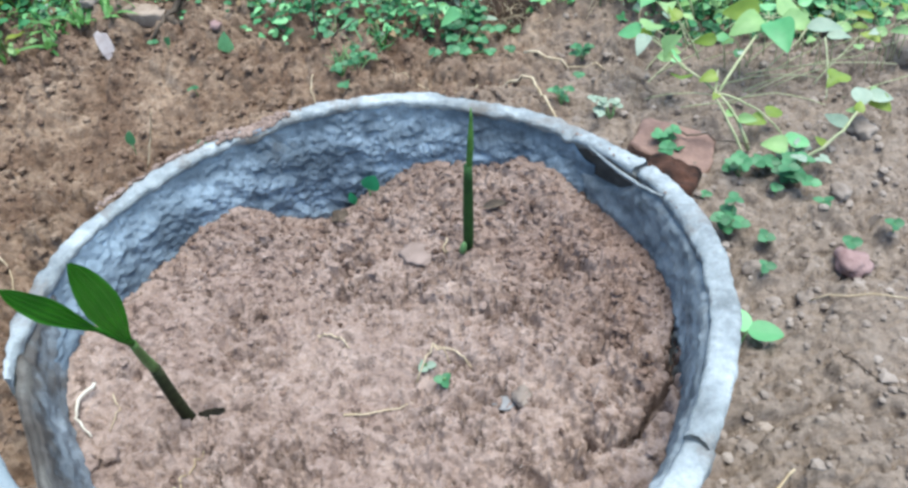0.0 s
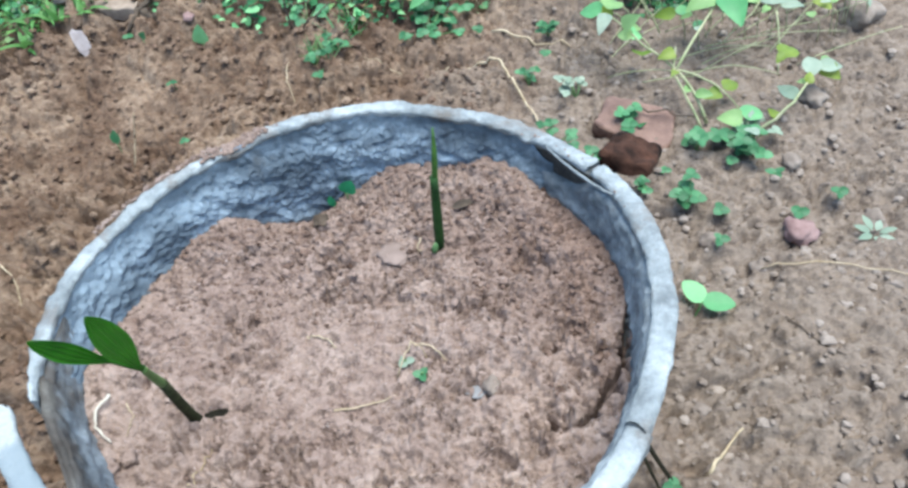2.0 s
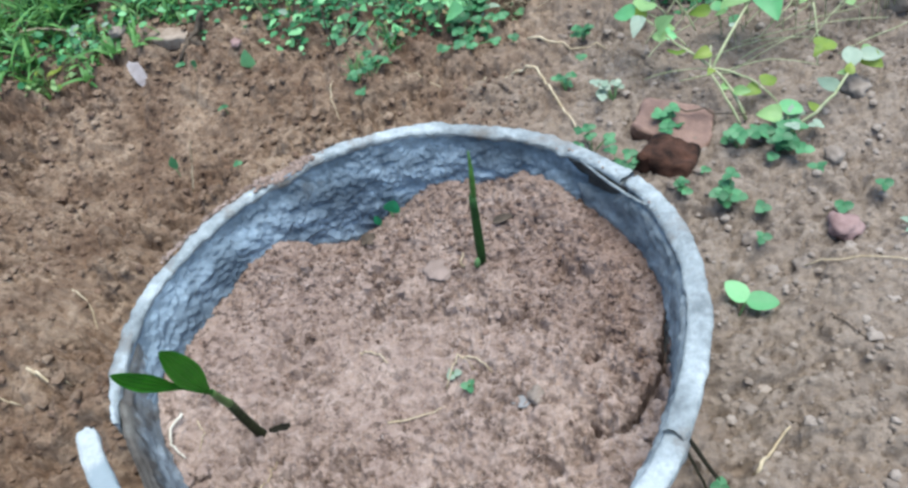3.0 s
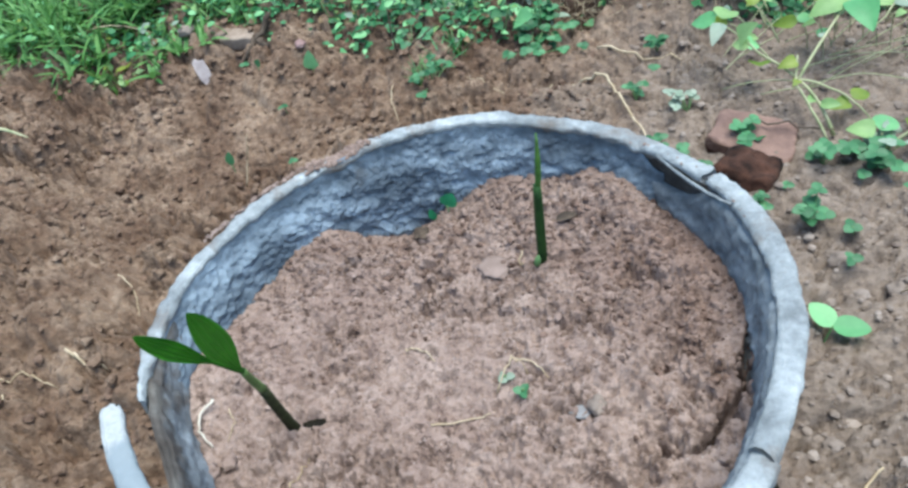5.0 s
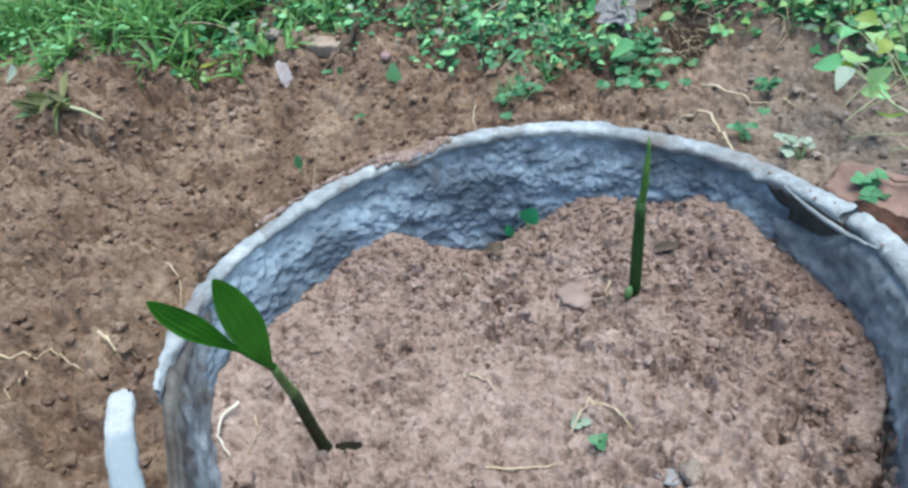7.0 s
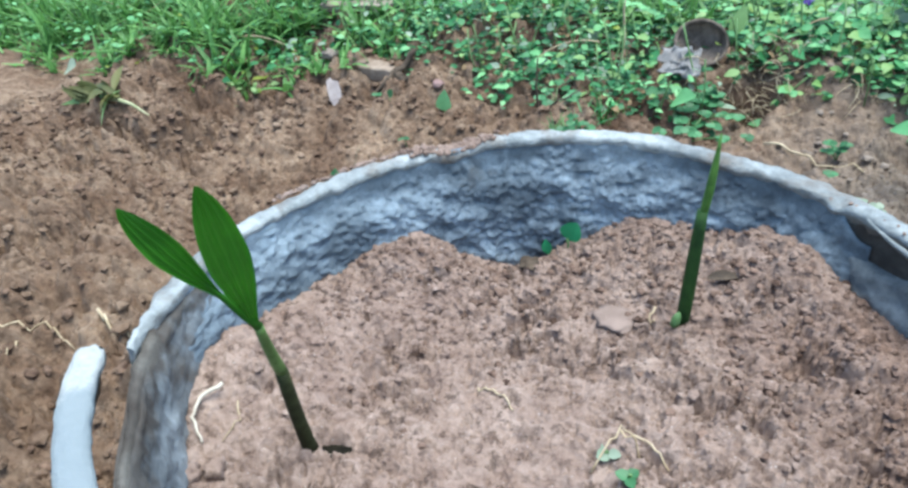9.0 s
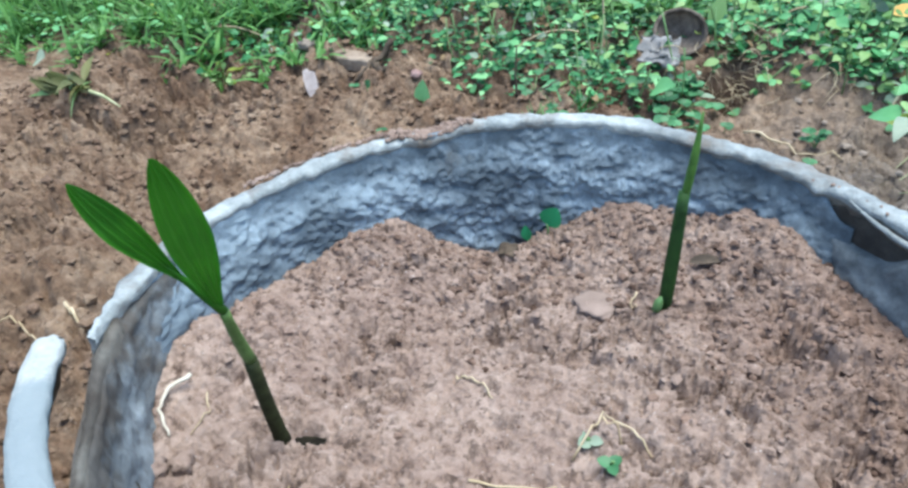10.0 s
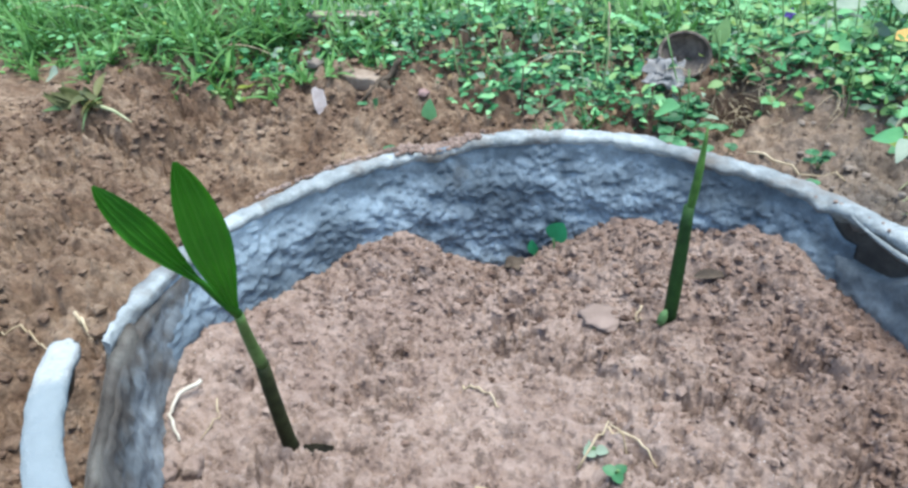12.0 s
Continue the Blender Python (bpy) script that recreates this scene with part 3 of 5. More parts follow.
# body: outer and inner face, closed under the lip
g = Geo()
N = 240
prof_out = [(-0.0045, -0.020), (-0.008, -0.045), (-0.012, -0.08), (-0.018, -0.13), (-0.024, -0.205)]
for i in range(N):
    a = 2 * math.pi * i / N
    r0, z0, w = r_out(a), z_top(a), lip(a)
    rows = [(r0 + dr, z0 + dz) for dr, dz in reversed(prof_out)]
    gap = 0.004 if not 192 < math.degrees(a) < 250 else 0.0008
    rows += [(r0 - 0.005, z0 - 0.006), (r0 - w * 0.55, z0 - 0.004), (r0 - w + gap, z0 - 0.007)]
    rows += [(r0 - w + gap, z0 - 0.03), (r0 - w + gap - 0.003, z0 - 0.06), (r0 - w - 0.010, z0 - 0.205)]
    for k, (r, z) in enumerate(rows):
        q = 0.0016 * n3(a, 45, k * 0.8, 2) + 0.001 * n3(a, 150, k * 2.1, 5)
        g.v.append(ring_point(a, r + q, z + (q if 4 < k < 8 else 0)))
M = len(rows)
g.f = sheet(N, M, closed=True)
part("wall", g, WALL, pot, "thin dirty cement wall")
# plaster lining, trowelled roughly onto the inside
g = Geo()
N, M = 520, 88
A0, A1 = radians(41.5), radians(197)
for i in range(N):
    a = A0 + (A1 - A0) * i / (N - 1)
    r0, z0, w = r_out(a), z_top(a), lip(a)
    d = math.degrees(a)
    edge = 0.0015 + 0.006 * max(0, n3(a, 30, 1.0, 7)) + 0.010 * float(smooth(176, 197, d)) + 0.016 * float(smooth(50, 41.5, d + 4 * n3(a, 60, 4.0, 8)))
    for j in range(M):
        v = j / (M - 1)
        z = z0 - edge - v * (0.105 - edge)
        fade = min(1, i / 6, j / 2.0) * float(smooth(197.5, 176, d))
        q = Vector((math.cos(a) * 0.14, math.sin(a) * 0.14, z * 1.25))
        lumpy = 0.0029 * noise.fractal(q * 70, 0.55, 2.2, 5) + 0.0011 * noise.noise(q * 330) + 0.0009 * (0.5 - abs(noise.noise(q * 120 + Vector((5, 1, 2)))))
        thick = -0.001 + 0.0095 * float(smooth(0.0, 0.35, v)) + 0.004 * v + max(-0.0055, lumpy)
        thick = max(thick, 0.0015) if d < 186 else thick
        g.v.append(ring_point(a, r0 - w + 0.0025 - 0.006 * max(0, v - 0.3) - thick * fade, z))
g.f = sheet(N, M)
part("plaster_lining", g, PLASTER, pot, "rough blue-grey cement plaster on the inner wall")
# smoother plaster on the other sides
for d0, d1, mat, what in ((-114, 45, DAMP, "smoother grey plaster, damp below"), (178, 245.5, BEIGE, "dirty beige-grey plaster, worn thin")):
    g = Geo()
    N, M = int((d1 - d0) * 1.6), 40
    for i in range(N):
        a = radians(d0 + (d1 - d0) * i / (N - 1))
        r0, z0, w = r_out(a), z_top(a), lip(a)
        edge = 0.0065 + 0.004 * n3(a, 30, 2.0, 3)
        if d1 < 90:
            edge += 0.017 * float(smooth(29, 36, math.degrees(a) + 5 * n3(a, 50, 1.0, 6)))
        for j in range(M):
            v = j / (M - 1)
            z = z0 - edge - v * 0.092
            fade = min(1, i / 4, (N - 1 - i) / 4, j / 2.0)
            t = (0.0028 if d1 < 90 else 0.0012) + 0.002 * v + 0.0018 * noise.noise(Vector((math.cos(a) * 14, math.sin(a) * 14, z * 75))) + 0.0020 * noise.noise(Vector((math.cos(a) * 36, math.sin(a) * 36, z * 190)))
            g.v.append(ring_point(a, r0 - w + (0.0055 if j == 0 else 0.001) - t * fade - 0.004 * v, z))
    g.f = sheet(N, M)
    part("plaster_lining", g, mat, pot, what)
# a thin flake that has split off the inner edge of the rim
g = Geo()
N = 34
for i in range(N):
    a = radians(21 + 22 * i / (N - 1))
    u = i / (N - 1)
    r, z = r_out(a) - lip(a) + 0.0005 - 0.0025 * math.sin(math.pi * u), z_top(a) - 0.002 - 0.006 * math.sin(math.pi * u) ** 0.8
    h = 0.0018 * math.sin(math.pi * min(0.97, max(0.03, u))) + 0.0004
    j = 0.0006 * n3(a, 160, 1.0, 3)
    g.v += [ring_point(a, r + j, z + h), ring_point(a, r + j - 0.0011, z + j), ring_point(a, r + j, z - h), ring_point(a, r + j + 0.0011, z)]
for i in range(N - 1):
    for k in range(4):
        g.f.append((i * 4 + k, i * 4 + (k + 1) % 4, (i + 1) * 4 + (k + 1) % 4, (i + 1) * 4 + k))
part("rim_flake", g, RIM, pot, "thin pale flake split from the rim")
rim_piece(31, 199, RIM, seed=1, label="pale worn cement rim with earth on it", chip=(125, 6, 0.003))
rim_piece(-37, 29.6, RIM, seed=2, label="pale worn cement rim, cracked at its end")
rim_piece(-122, -36.6, RIM, push=lambda a: 0.0015, drop=0.0025, seed=3)


def frag_r(a):
    """How far out the broken length stands: free at one end."""
    u = (math.degrees(a) + 124) / -39.0
    return 0.200 + 0.009 * u + 0.0125 * u * u


rim_piece(-163, -124, RIM_CLEAN, seed=4, wide=1.62, rugged=0.45, drop=0.001, push=lambda a: frag_r(a) - r_out(a), label="broken length of rim pushed outwards, freshly white")

# ---- the earth in the pot ----
g = Geo()
STEP, N = 0.0008, 488
lx = (np.arange(N) - (N - 1) / 2) * STEP
SX, SY = np.meshgrid(CX + lx, CY + lx, indexing="ij")
SZ = soil_z(SX, SY)
limit = [r_out(radians(d)) - 0.5 * lip(radians(d)) for d in range(361)]
inside = np.hypot(SX - CX, SY - CY) < np.interp(np.degrees(np.arctan2(SY - CY, SX - CX)) % 360, range(361), limit)
number = np.cumsum(inside.ravel()) - 1
flat_in = inside.ravel()
g.v = np.stack([SX.ravel(), SY.ravel(), SZ.ravel()], 1)[flat_in].tolist()
g.f = [tuple(int(number[k]) for k in f) for f in sheet(N, N) if all(flat_in[k] for k in f)]
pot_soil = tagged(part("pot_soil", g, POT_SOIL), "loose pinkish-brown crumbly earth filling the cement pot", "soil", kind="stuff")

rng = random.Random(5)
spots = []
while len(spots) < 4500:
    a, r = rng.uniform(0, 6.283), 0.168 * math.sqrt(rng.random())
    x, y = CX + r * math.cos(a), CY + r * math.sin(a)
    keep = 0.03 + 0.97 * float(smooth(-0.02, 0.12, y + 0.35 * abs(x) + 0.05 * noise.noise(Vector((x * 30, y * 30, 1)))))
    if rng.random() < keep:
        s = 0.0005 + 0.0017 * rng.random() ** 3
        spots.append((x, y, -0.1 * s, s))
for _ in range(650):
    a, r = rng.uniform(0, 6.283), 0.166 * math.sqrt(rng.random())
    x, y = CX + r * math.cos(a), CY + r * math.sin(a)
    if rng.random() < float(smooth(0.0, 0.10, y + 0.6 * max(0, x) + 0.2 * max(0, -x) + 0.06 * noise.noise(Vector((x * 25, y * 25, 3))))):
        spots.append((x, y, -0.0004, 0.0014 + 0.0028 * rng.random() ** 2.5))
zs = soil_z(np.array([p[0] for p in spots]), np.array([p[1] for p in spots]))
g = Geo()
lumps(g, [(x, y, z + h, s) for (x, y, h, s), z in zip(spots, zs)], rng)
# crumbs that lie on the chipped rim
for _ in range(420):
    a = radians(rng.choice((rng.gauss(126, 4.5), rng.gauss(123, 3), rng.uniform(128, 160))))
    r = r_out(a) - lip(a) * (rng.uniform(-0.15, 0.85) if math.degrees(a) < 134 else rng.uniform(-0.2, 0.12))
    lump(g, ring_point(a, r, z_top(a) - 0.004 * max(0, 1 - ((math.degrees(a) - 125) / 6) ** 2) + 0.0008), 0.0006 + 0.0020 * rng.random() ** 2, rng)
for _ in range(16):
    a = radians(rng.choice((rng.gauss(48, 4), rng.gauss(36, 3), rng.gauss(24, 4), rng.uniform(12, 70))))
    r = r_out(a) - lip(a) * (1 - abs(rng.gauss(0, 0.28)))
    lump(g, ring_point(a, r, z_top(a) - 0.0002), 0.0004 + 0.0010 * rng.random() ** 2, rng)
tagged(part("soil_crumbs", g, POT_SOIL, smooth_faces=False), "crumbs and small clods of brown earth on the pot soil", "soil", kind="stuff")

# moist dark crumbs, lying in clusters; their darkness also stands for shaded pits
spots = []
while len(spots) < 1700:
    a, r = rng.uniform(0, 6.283), 0.172 * math.sqrt(rng.random())
    x, y = CX + r * math.cos(a), CY + r * math.sin(a)
    heap = float(smooth(-0.03, 0.13, y + 0.7 * max(0, x) + 0.1 * max(0, -x)))
    patch = noise.noise(Vector((x * 55, y * 55, 8))) + 0.6 * noise.noise(Vector((x * 130, y * 130, 2)))
    if patch > 0.55 - 0.75 * heap + 0.12 * rng.gauss(0, 1) and rng.random() < 0.12 + 0.88 * heap:
        spots.append((x, y, 0.0006 + 0.0022 * rng.random() ** 2.2))
zs = soil_z(np.array([p[0] for p in spots]), np.array([p[1] for p in spots]))
g = Geo()
lumps(g, [(x, y, z, s) for (x, y, s), z in zip(spots, zs)], rng)
tagged(part("dark_crumbs", g, DARK_CRUMB, smooth_faces=False), "moist red-brown crumbs clustered on the pot earth, darkened for pit shade", "soil", kind="stuff")

# clods and grit on the ground
spots = []
while len(spots) < 13000:
    x, y = rng.uniform(-0.95, 0.6), rng.uniform(-0.12, 0.85)
    if math.hypot(x - CX, y - CY) < 0.205:
        continue
    left = float(smooth(0.15, -0.15, x))
    if rng.random() < 0.75 + 0.25 * left:
        s = 0.0008 + (0.0038 * left + 0.0024) * rng.random() ** 5
        spots.append((x, y, s * 0.35, s))
zs = ground_z(np.array([p[0] for p in spots]), np.array([p[1] for p in spots]))
g = Geo()
lumps(g, [(x, y, z + h, s) for (x, y, h, s), z in zip(spots, zs)], rng)
tagged(part("earth_clods", g, GROUND, smooth_faces=False), "loose clods and crumbs of reddish earth on the ground", "soil", kind="stuff")
# moist broken clods heaped where the earth was dug
spots = []
while len(spots) < 3600:
    x, y = rng.uniform(-0.95, 0.12), rng.uniform(-0.10, 0.78)
    if math.hypot(x - CX, y - CY) < 0.212 or ((x + 0.36) / 0.17) ** 2 + ((y - 0.50) / 0.10) ** 2 < 1 and rng.random() < 0.8:
        continue
    heap = noise.noise(Vector((x * 9, y * 9, 5))) + 0.7 * noise.noise(Vector((x * 27, y * 27, 9)))
    if heap > 0.05 + 0.25 * rng.gauss(0, 1):
        spots.append((x, y, 0.0014 + 0.0052 * rng.random() ** 2.6))
zs = ground_z(np.array([p[0] for p in spots]), np.array([p[1] for p in spots]))
for name, mat, part_of in (("earth_clods", MOIST_EARTH, 0), ("earth_clods", GROUND, 1)):
    g = Geo()
    lumps(g, [(x, y, z + 0.15 * q, q) for k, ((x, y, q), z) in enumerate(zip(spots, zs)) if k % 2 == part_of], rng, 0.75)
    tagged(part(name, g, mat, smooth_faces=False), ("dark moist broken clods on the dug earth", "dry broken clods on the dug earth")[part_of], "soil", kind="stuff")
g = Geo()
spots = [(rng.uniform(0.16, 0.6), rng.uniform(-0.1, 0.7), 0.0010 + 0.0050 * rng.random() ** 6) for _ in range(2800)]
spots = [p for p in spots if math.hypot(p[0] - CX, p[1] - CY) > 0.21]
zs = ground_z(np.array([p[0] for p in spots]), np.array([p[1] for p in spots]))
lumps(g, [(x, y, z + 0.2 * s, s) for (x, y, s), z in zip(spots, zs)], rng, 0.6)
tagged(part("gravel", g, STONE, smooth_faces=False), "pale grit and little pebbles lying on the earth", "gravel", kind="stuff")

# ---- the palm seedlings ----
def palm_leaf(geo, base, tip, face, width, bow, seed):
    """One blunt pleated leaf blade."""
    base, tip, nrm = Vector(base), Vector(tip), Vector(face)
    d = tip - base
    length = d.length
    d.normalize()
    nrm = (nrm - d * nrm.dot(d)).normalized()
    side = d.cross(nrm)
    rows, cols = 26, 17
    verts = []
    for i in range(rows):
        u = i / (rows - 1)
        w = width / 2 * (0.13 + 0.87 * float(smooth(-0.08, 0.60, u))) * max(0.03, 1 - max(0, (u - 0.52) / 0.48) ** 2.4) ** 0.68
        mid = base + d * length * u + nrm * (bow * length * math.sin(math.pi * u) * 0.25)
        for j in range(cols):
            s = 2 * j / (cols - 1) - 1
            pleat = 0.0008 * math.cos(s * math.pi * 4) * min(1, w / 0.004)
            verts.append(mid + side * (w * s) + nrm * (pleat - 0.10 * w * (1 - s * s) + 0.0006 * noise.noise(Vector((u * 4, s, seed)))))
    return geo.add(verts, sheet(rows, cols))


base = (-0.112, -0.038, sz(-0.112, -0.038) - 0.004)
palm = thing("palm_seedling", base, "young palm seedling with two pleated green leaves, growing in pot earth", "seedling")
ring_at, fork, top = (-0.1055, -0.0518, 0.1445), (-0.0985, -0.0660, 0.1815), (-0.1035, -0.0735, 0.199)


def rel(p, o):
    return tuple(q - b for q, b in zip(p, o))


g = Geo()
tube(g, [rel(p, base) for p in bend(base, ring_at, (-0.0005, 0, 0), 9)], [0.0042, 0.0036, 0.0035, 0.0034, 0.0033, 0.0032, 0.0031, 0.0030, 0.0029], 12)
part("sheath", g, SHEATH, palm, "dark brown-green stem sheath")
g = Geo()
tube(g, [rel(p, base) for p in bend(ring_at, fork, (-0.0006, 0, 0), 9)], [0.0027, 0.0026, 0.0025, 0.0024, 0.0023, 0.0022, 0.0021, 0.0020, 0.0019], 10)
part("petiole", g, PALM_STEM, palm, "fresh green leaf stalk")
g = Geo()
palm_leaf(g, rel(top, base), rel((-0.1160, -0.0918, 0.2445), base), (0.35, -0.75, 0.45), 0.0108, 0.10, 1.0)
part("leaf", g, PALM, palm)
g = Geo()
palm_leaf(g, rel((-0.0988, -0.0665, 0.1825), base), rel((-0.0880, -0.0878, 0.2530), base), (0.62, -0.58, 0.35), 0.0143, 0.12, 2.0)
part("leaf", g, PALM, palm)
g = Geo()
tube(g, [rel(p, base) for p in bend(fork, (-0.1065, -0.0780, 0.2100), (0, 0, 0), 6)], [0.0019, 0.0018, 0.0016, 0.0013, 0.0009, 0.0005], 8)
part("rachis", g, PALM, palm, "dark green rib between the two leaves")

base = (0.051, 0.079, sz(0.051, 0.079) - 0.004)
spear = thing("palm_shoot", base, "closed pointed dark green palm shoot standing upright in pot earth", "seedling")
g = Geo()
tube(g, [rel(p, base) for p in bend(base, (0.0535, 0.0815, 0.164), (0, 0, 0), 8)], [0.0031, 0.0035, 0.0036, 0.0035, 0.0034, 0.0032, 0.0030, 0.0026], 12)
part("sheath", g, SPEAR, spear)
g = Geo()
tube(g, [rel(p, base) for p in bend((0.0532, 0.0812, 0.155), (0.0568, 0.0815, 0.2045), (0.0006, 0, 0), 8)], [0.0016, 0.0019, 0.0021, 0.0021, 0.0019, 0.0015, 0.0010, 0.0004], 10)
part("leaf_spear", g, plain("spear_green", (0.026, 0.070, 0.010), (0.062, 0.140, 0.024), 90, 0.6), spear, "lighter green rolled leaf")
g = Geo()
tube(g, [rel(p, base) for p in bend((0.047, 0.076, base[2] + 0.004), (0.049, 0.076, base[2] + 0.013), (0, 0, 0), 4)], [0.0022, 0.0026, 0.0022, 0.0008], 8)
part("basal_scale", g, GREEN_STEM, spear, "short pale green scale at the foot")

# ---- small plants ----
def clover(x, y, z, leaves, reach, size, seed, label, mat=None, height=0.02, category="weed"):
    """A low plant of three-lobed leaves on thin stalks."""
    r = random.Random(seed)
    o = (x, y, z)
    p = thing("clover", o, label, category, "clover plants")
    if leaves > 1:
        leaves, size = leaves + 2, size * 0.86
    for k in range(leaves):
        a = r.uniform(0, 6.283)
        d = reach * math.sqrt(r.random()) if leaves > 1 else reach
        top = Vector((math.cos(a) * d, math.sin(a) * d, height * r.uniform(0.5, 1.2)))
        top.z += gz(x + top.x, y + top.y) - z if z < 0.05 else 0
        s = Geo()
        tube(s, bend((0, 0, -0.003), top, (0, 0, 0.004), 5), 0.0006, 5)
        part("stalk", s, GREEN_STEM, p)
        f = Geo()
        spin = r.uniform(0, 6.28)
        tilt = Vector((r.uniform(-0.4, 0.4), r.uniform(-0.7, 0.1), 1))
        for q in range(3):
            w = spin + q * 2.094
            blade(f, top, (math.cos(w), math.sin(w), r.uniform(-0.1, 0.25)), tilt, size * r.uniform(0.85, 1.1), size * r.uniform(0.8, 1.0), "round", 0.18, 0.15, 6, 5)
        part("leaf", f, mat or CLOVER, p)
    return p


def sprout(x, y, z, along, face, length, width, seed, label, mat, shape="oval", stalk=0.012):
    """A single leaf or a pair on a short stalk."""
    p = thing("sprout", (x, y, z), label, "weed", "lone sprouts")
    d = Vector(along).normalized()
    top = Vector((0, 0, stalk))
    s = Geo()
    tube(s, bend((0, 0, -0.004), top, (0.001, 0, 0), 4), 0.0007, 5)
    part("stalk", s, GREEN_STEM, p)
    f = Geo()
    blade(f, top, d, face, length, width, shape, 0.2, 0.2, 8, 5)
    part("leaf", f, mat, p)
    return p


def at_ground(x, y, dz=0.0):
    return (x, y, gz(x, y) + dz)


CL = "low clover with rounded blue-green leaves on bare earth"
for x, y, n, reach, size, seed in ((-0.093, 0.525, 7, 0.035, 0.0105, 1), (0.035, 0.585, 10, 0.045, 0.012, 2), (0.055, 0.63, 9, 0.04, 0.013, 10), (-0.13, 0.63, 6, 0.03, 0.012, 22),
                                   (0.254, 0.341, 4, 0.017, 0.012, 3), (0.171, 0.329, 5, 0.020, 0.010, 23), (0.195, 0.293, 6, 0.018, 0.011, 5), (0.319, 0.301, 4, 0.014, 0.012, 4),
                                   (0.363, 0.290, 10, 0.030, 0.013, 6), (0.290, 0.226, 5, 0.015, 0.012, 7), (0.247, 0.246, 2, 0.010, 0.008, 26), (0.155, 0.435, 3, 0.016, 0.009, 9), (0.193, 0.546, 4, 0.012, 0.010, 8)):
    clover(*at_ground(x, y), n, reach, size, seed, CL)
for x, y, size, seed in ((0.316, 0.202, 0.010, 11), (0.382, 0.184, 0.010, 12), (0.425, 0.203, 0.010, 13), (0.299, 0.162, 0.009, 14), (0.374, 0.242, 0.010, 15), (0.185, 0.498, 0.009, 16),
                         (-0.31, 0.55, 0.009, 17), (-0.26, 0.40, 0.007, 18), (0.203, -0.062, 0.009, 19), (0.10, 0.56, 0.010, 20), (-0.40, 0.66, 0.009, 21), (0.345, 0.272, 0.008, 27), (0.272, 0.262, 0.007, 28)):
    clover(*at_ground(x, y), 1, 0.003, size, seed, "single small clover leaf close to the earth", height=0.010)

for x, y, n, reach, size, seed in ((0.378, 0.303, 5, 0.022, 0.011, 51), (0.209, 0.412, 6, 0.024, 0.009, 53)):
    clover(*at_ground(x, y), n, reach, size, seed, "ragged clump of pale grey-green weed leaves", SILVER, 0.020)
# two-leaved seedling beside the pot
o = at_ground(0.262, 0.094)
p = thing("weed_seedling", o, "small weed with two rounded bright green leaves", "weed")
s = Geo()
tube(s, bend((0, 0, -0.004), (0.006, 0.004, 0.016), (0, 0, 0), 5), 0.0009, 6)
part("stalk", s, GREEN_STEM, p)
for al, ln, wd in (((-0.55, 0.75, 0.35), 0.024, 0.019), ((0.9, -0.25, 0.1), 0.027, 0.019)):
    f = Geo()
    blade(f, (0.006, 0.004, 0.016), al, (0, -0.2, 1), ln, wd, "round", 0.15, 0.2, 9, 7)
    part("leaf", f, WEED, p)
sprout(*at_ground(-0.284, 0.628), (0.15, -0.2, 1), (0.1, -1, 0.3), 0.032, 0.022, 1, "lone pointed pale green leaf standing in loose earth", WEED, "heart", 0.004)
sprout(*at_ground(-0.365, 0.63), (0.4, -0.2, 0.7), (0, -0.8, 0.6), 0.014, 0.012, 2, "tiny green sprout in loose earth", CLOVER)
sprout(*at_ground(-0.368, 0.452), (0.1, 0.1, 1), (0, -1, 0.4), 0.020, 0.013, 3, "tiny green sprout in the dug hollow", CLOVER)
sprout(*at_ground(0.42, 0.02), (0.6, 0.5, 0.5), (0, -0.4, 1), 0.014, 0.008, 4, "tiny grey-green sprout on damp earth", SILVER)
sprout(*at_ground(-0.482, 0.043), (0.6, -0.4, 0.15), (0, -0.3, 1), 0.050, 0.014, 5, "limp pale green leaf lying on rough earth", PALE, "lance", 0.006)
sprout(*at_ground(-0.39, -0.055), (0.2, 0.6, 0.4), (0, -0.4, 1), 0.022, 0.018, 6, "small pale round leaf on rough earth", SILVER, "round", 0.004)

# sprouts in the pot
z = sz(-0.024, 0.158)
sprout(-0.024, 0.150, z, (0.3, -0.1, 0.6), (0.1, -0.9, 0.5), 0.0145, 0.0145, 31, "small round green leaf standing by the pot wall", FRESH, "round", 0.007)
sprout(-0.036, 0.150, sz(-0.036, 0.150), (-0.2, 0, 1), (0, -1, 0.2), 0.011, 0.007, 7, "tiny upright green sprout on pot earth", FRESH, "oval", 0.002)
clover(0.024, -0.014, sz(0.024, -0.014), 1, 0.002, 0.0065, 32, "pale clover leaf lying on the pot soil", SILVER, 0.004)
clover(0.038, -0.026, sz(0.038, -0.026), 1, 0.002, 0.006, 33, "dark withered clover leaf on the pot soil", height=0.002)

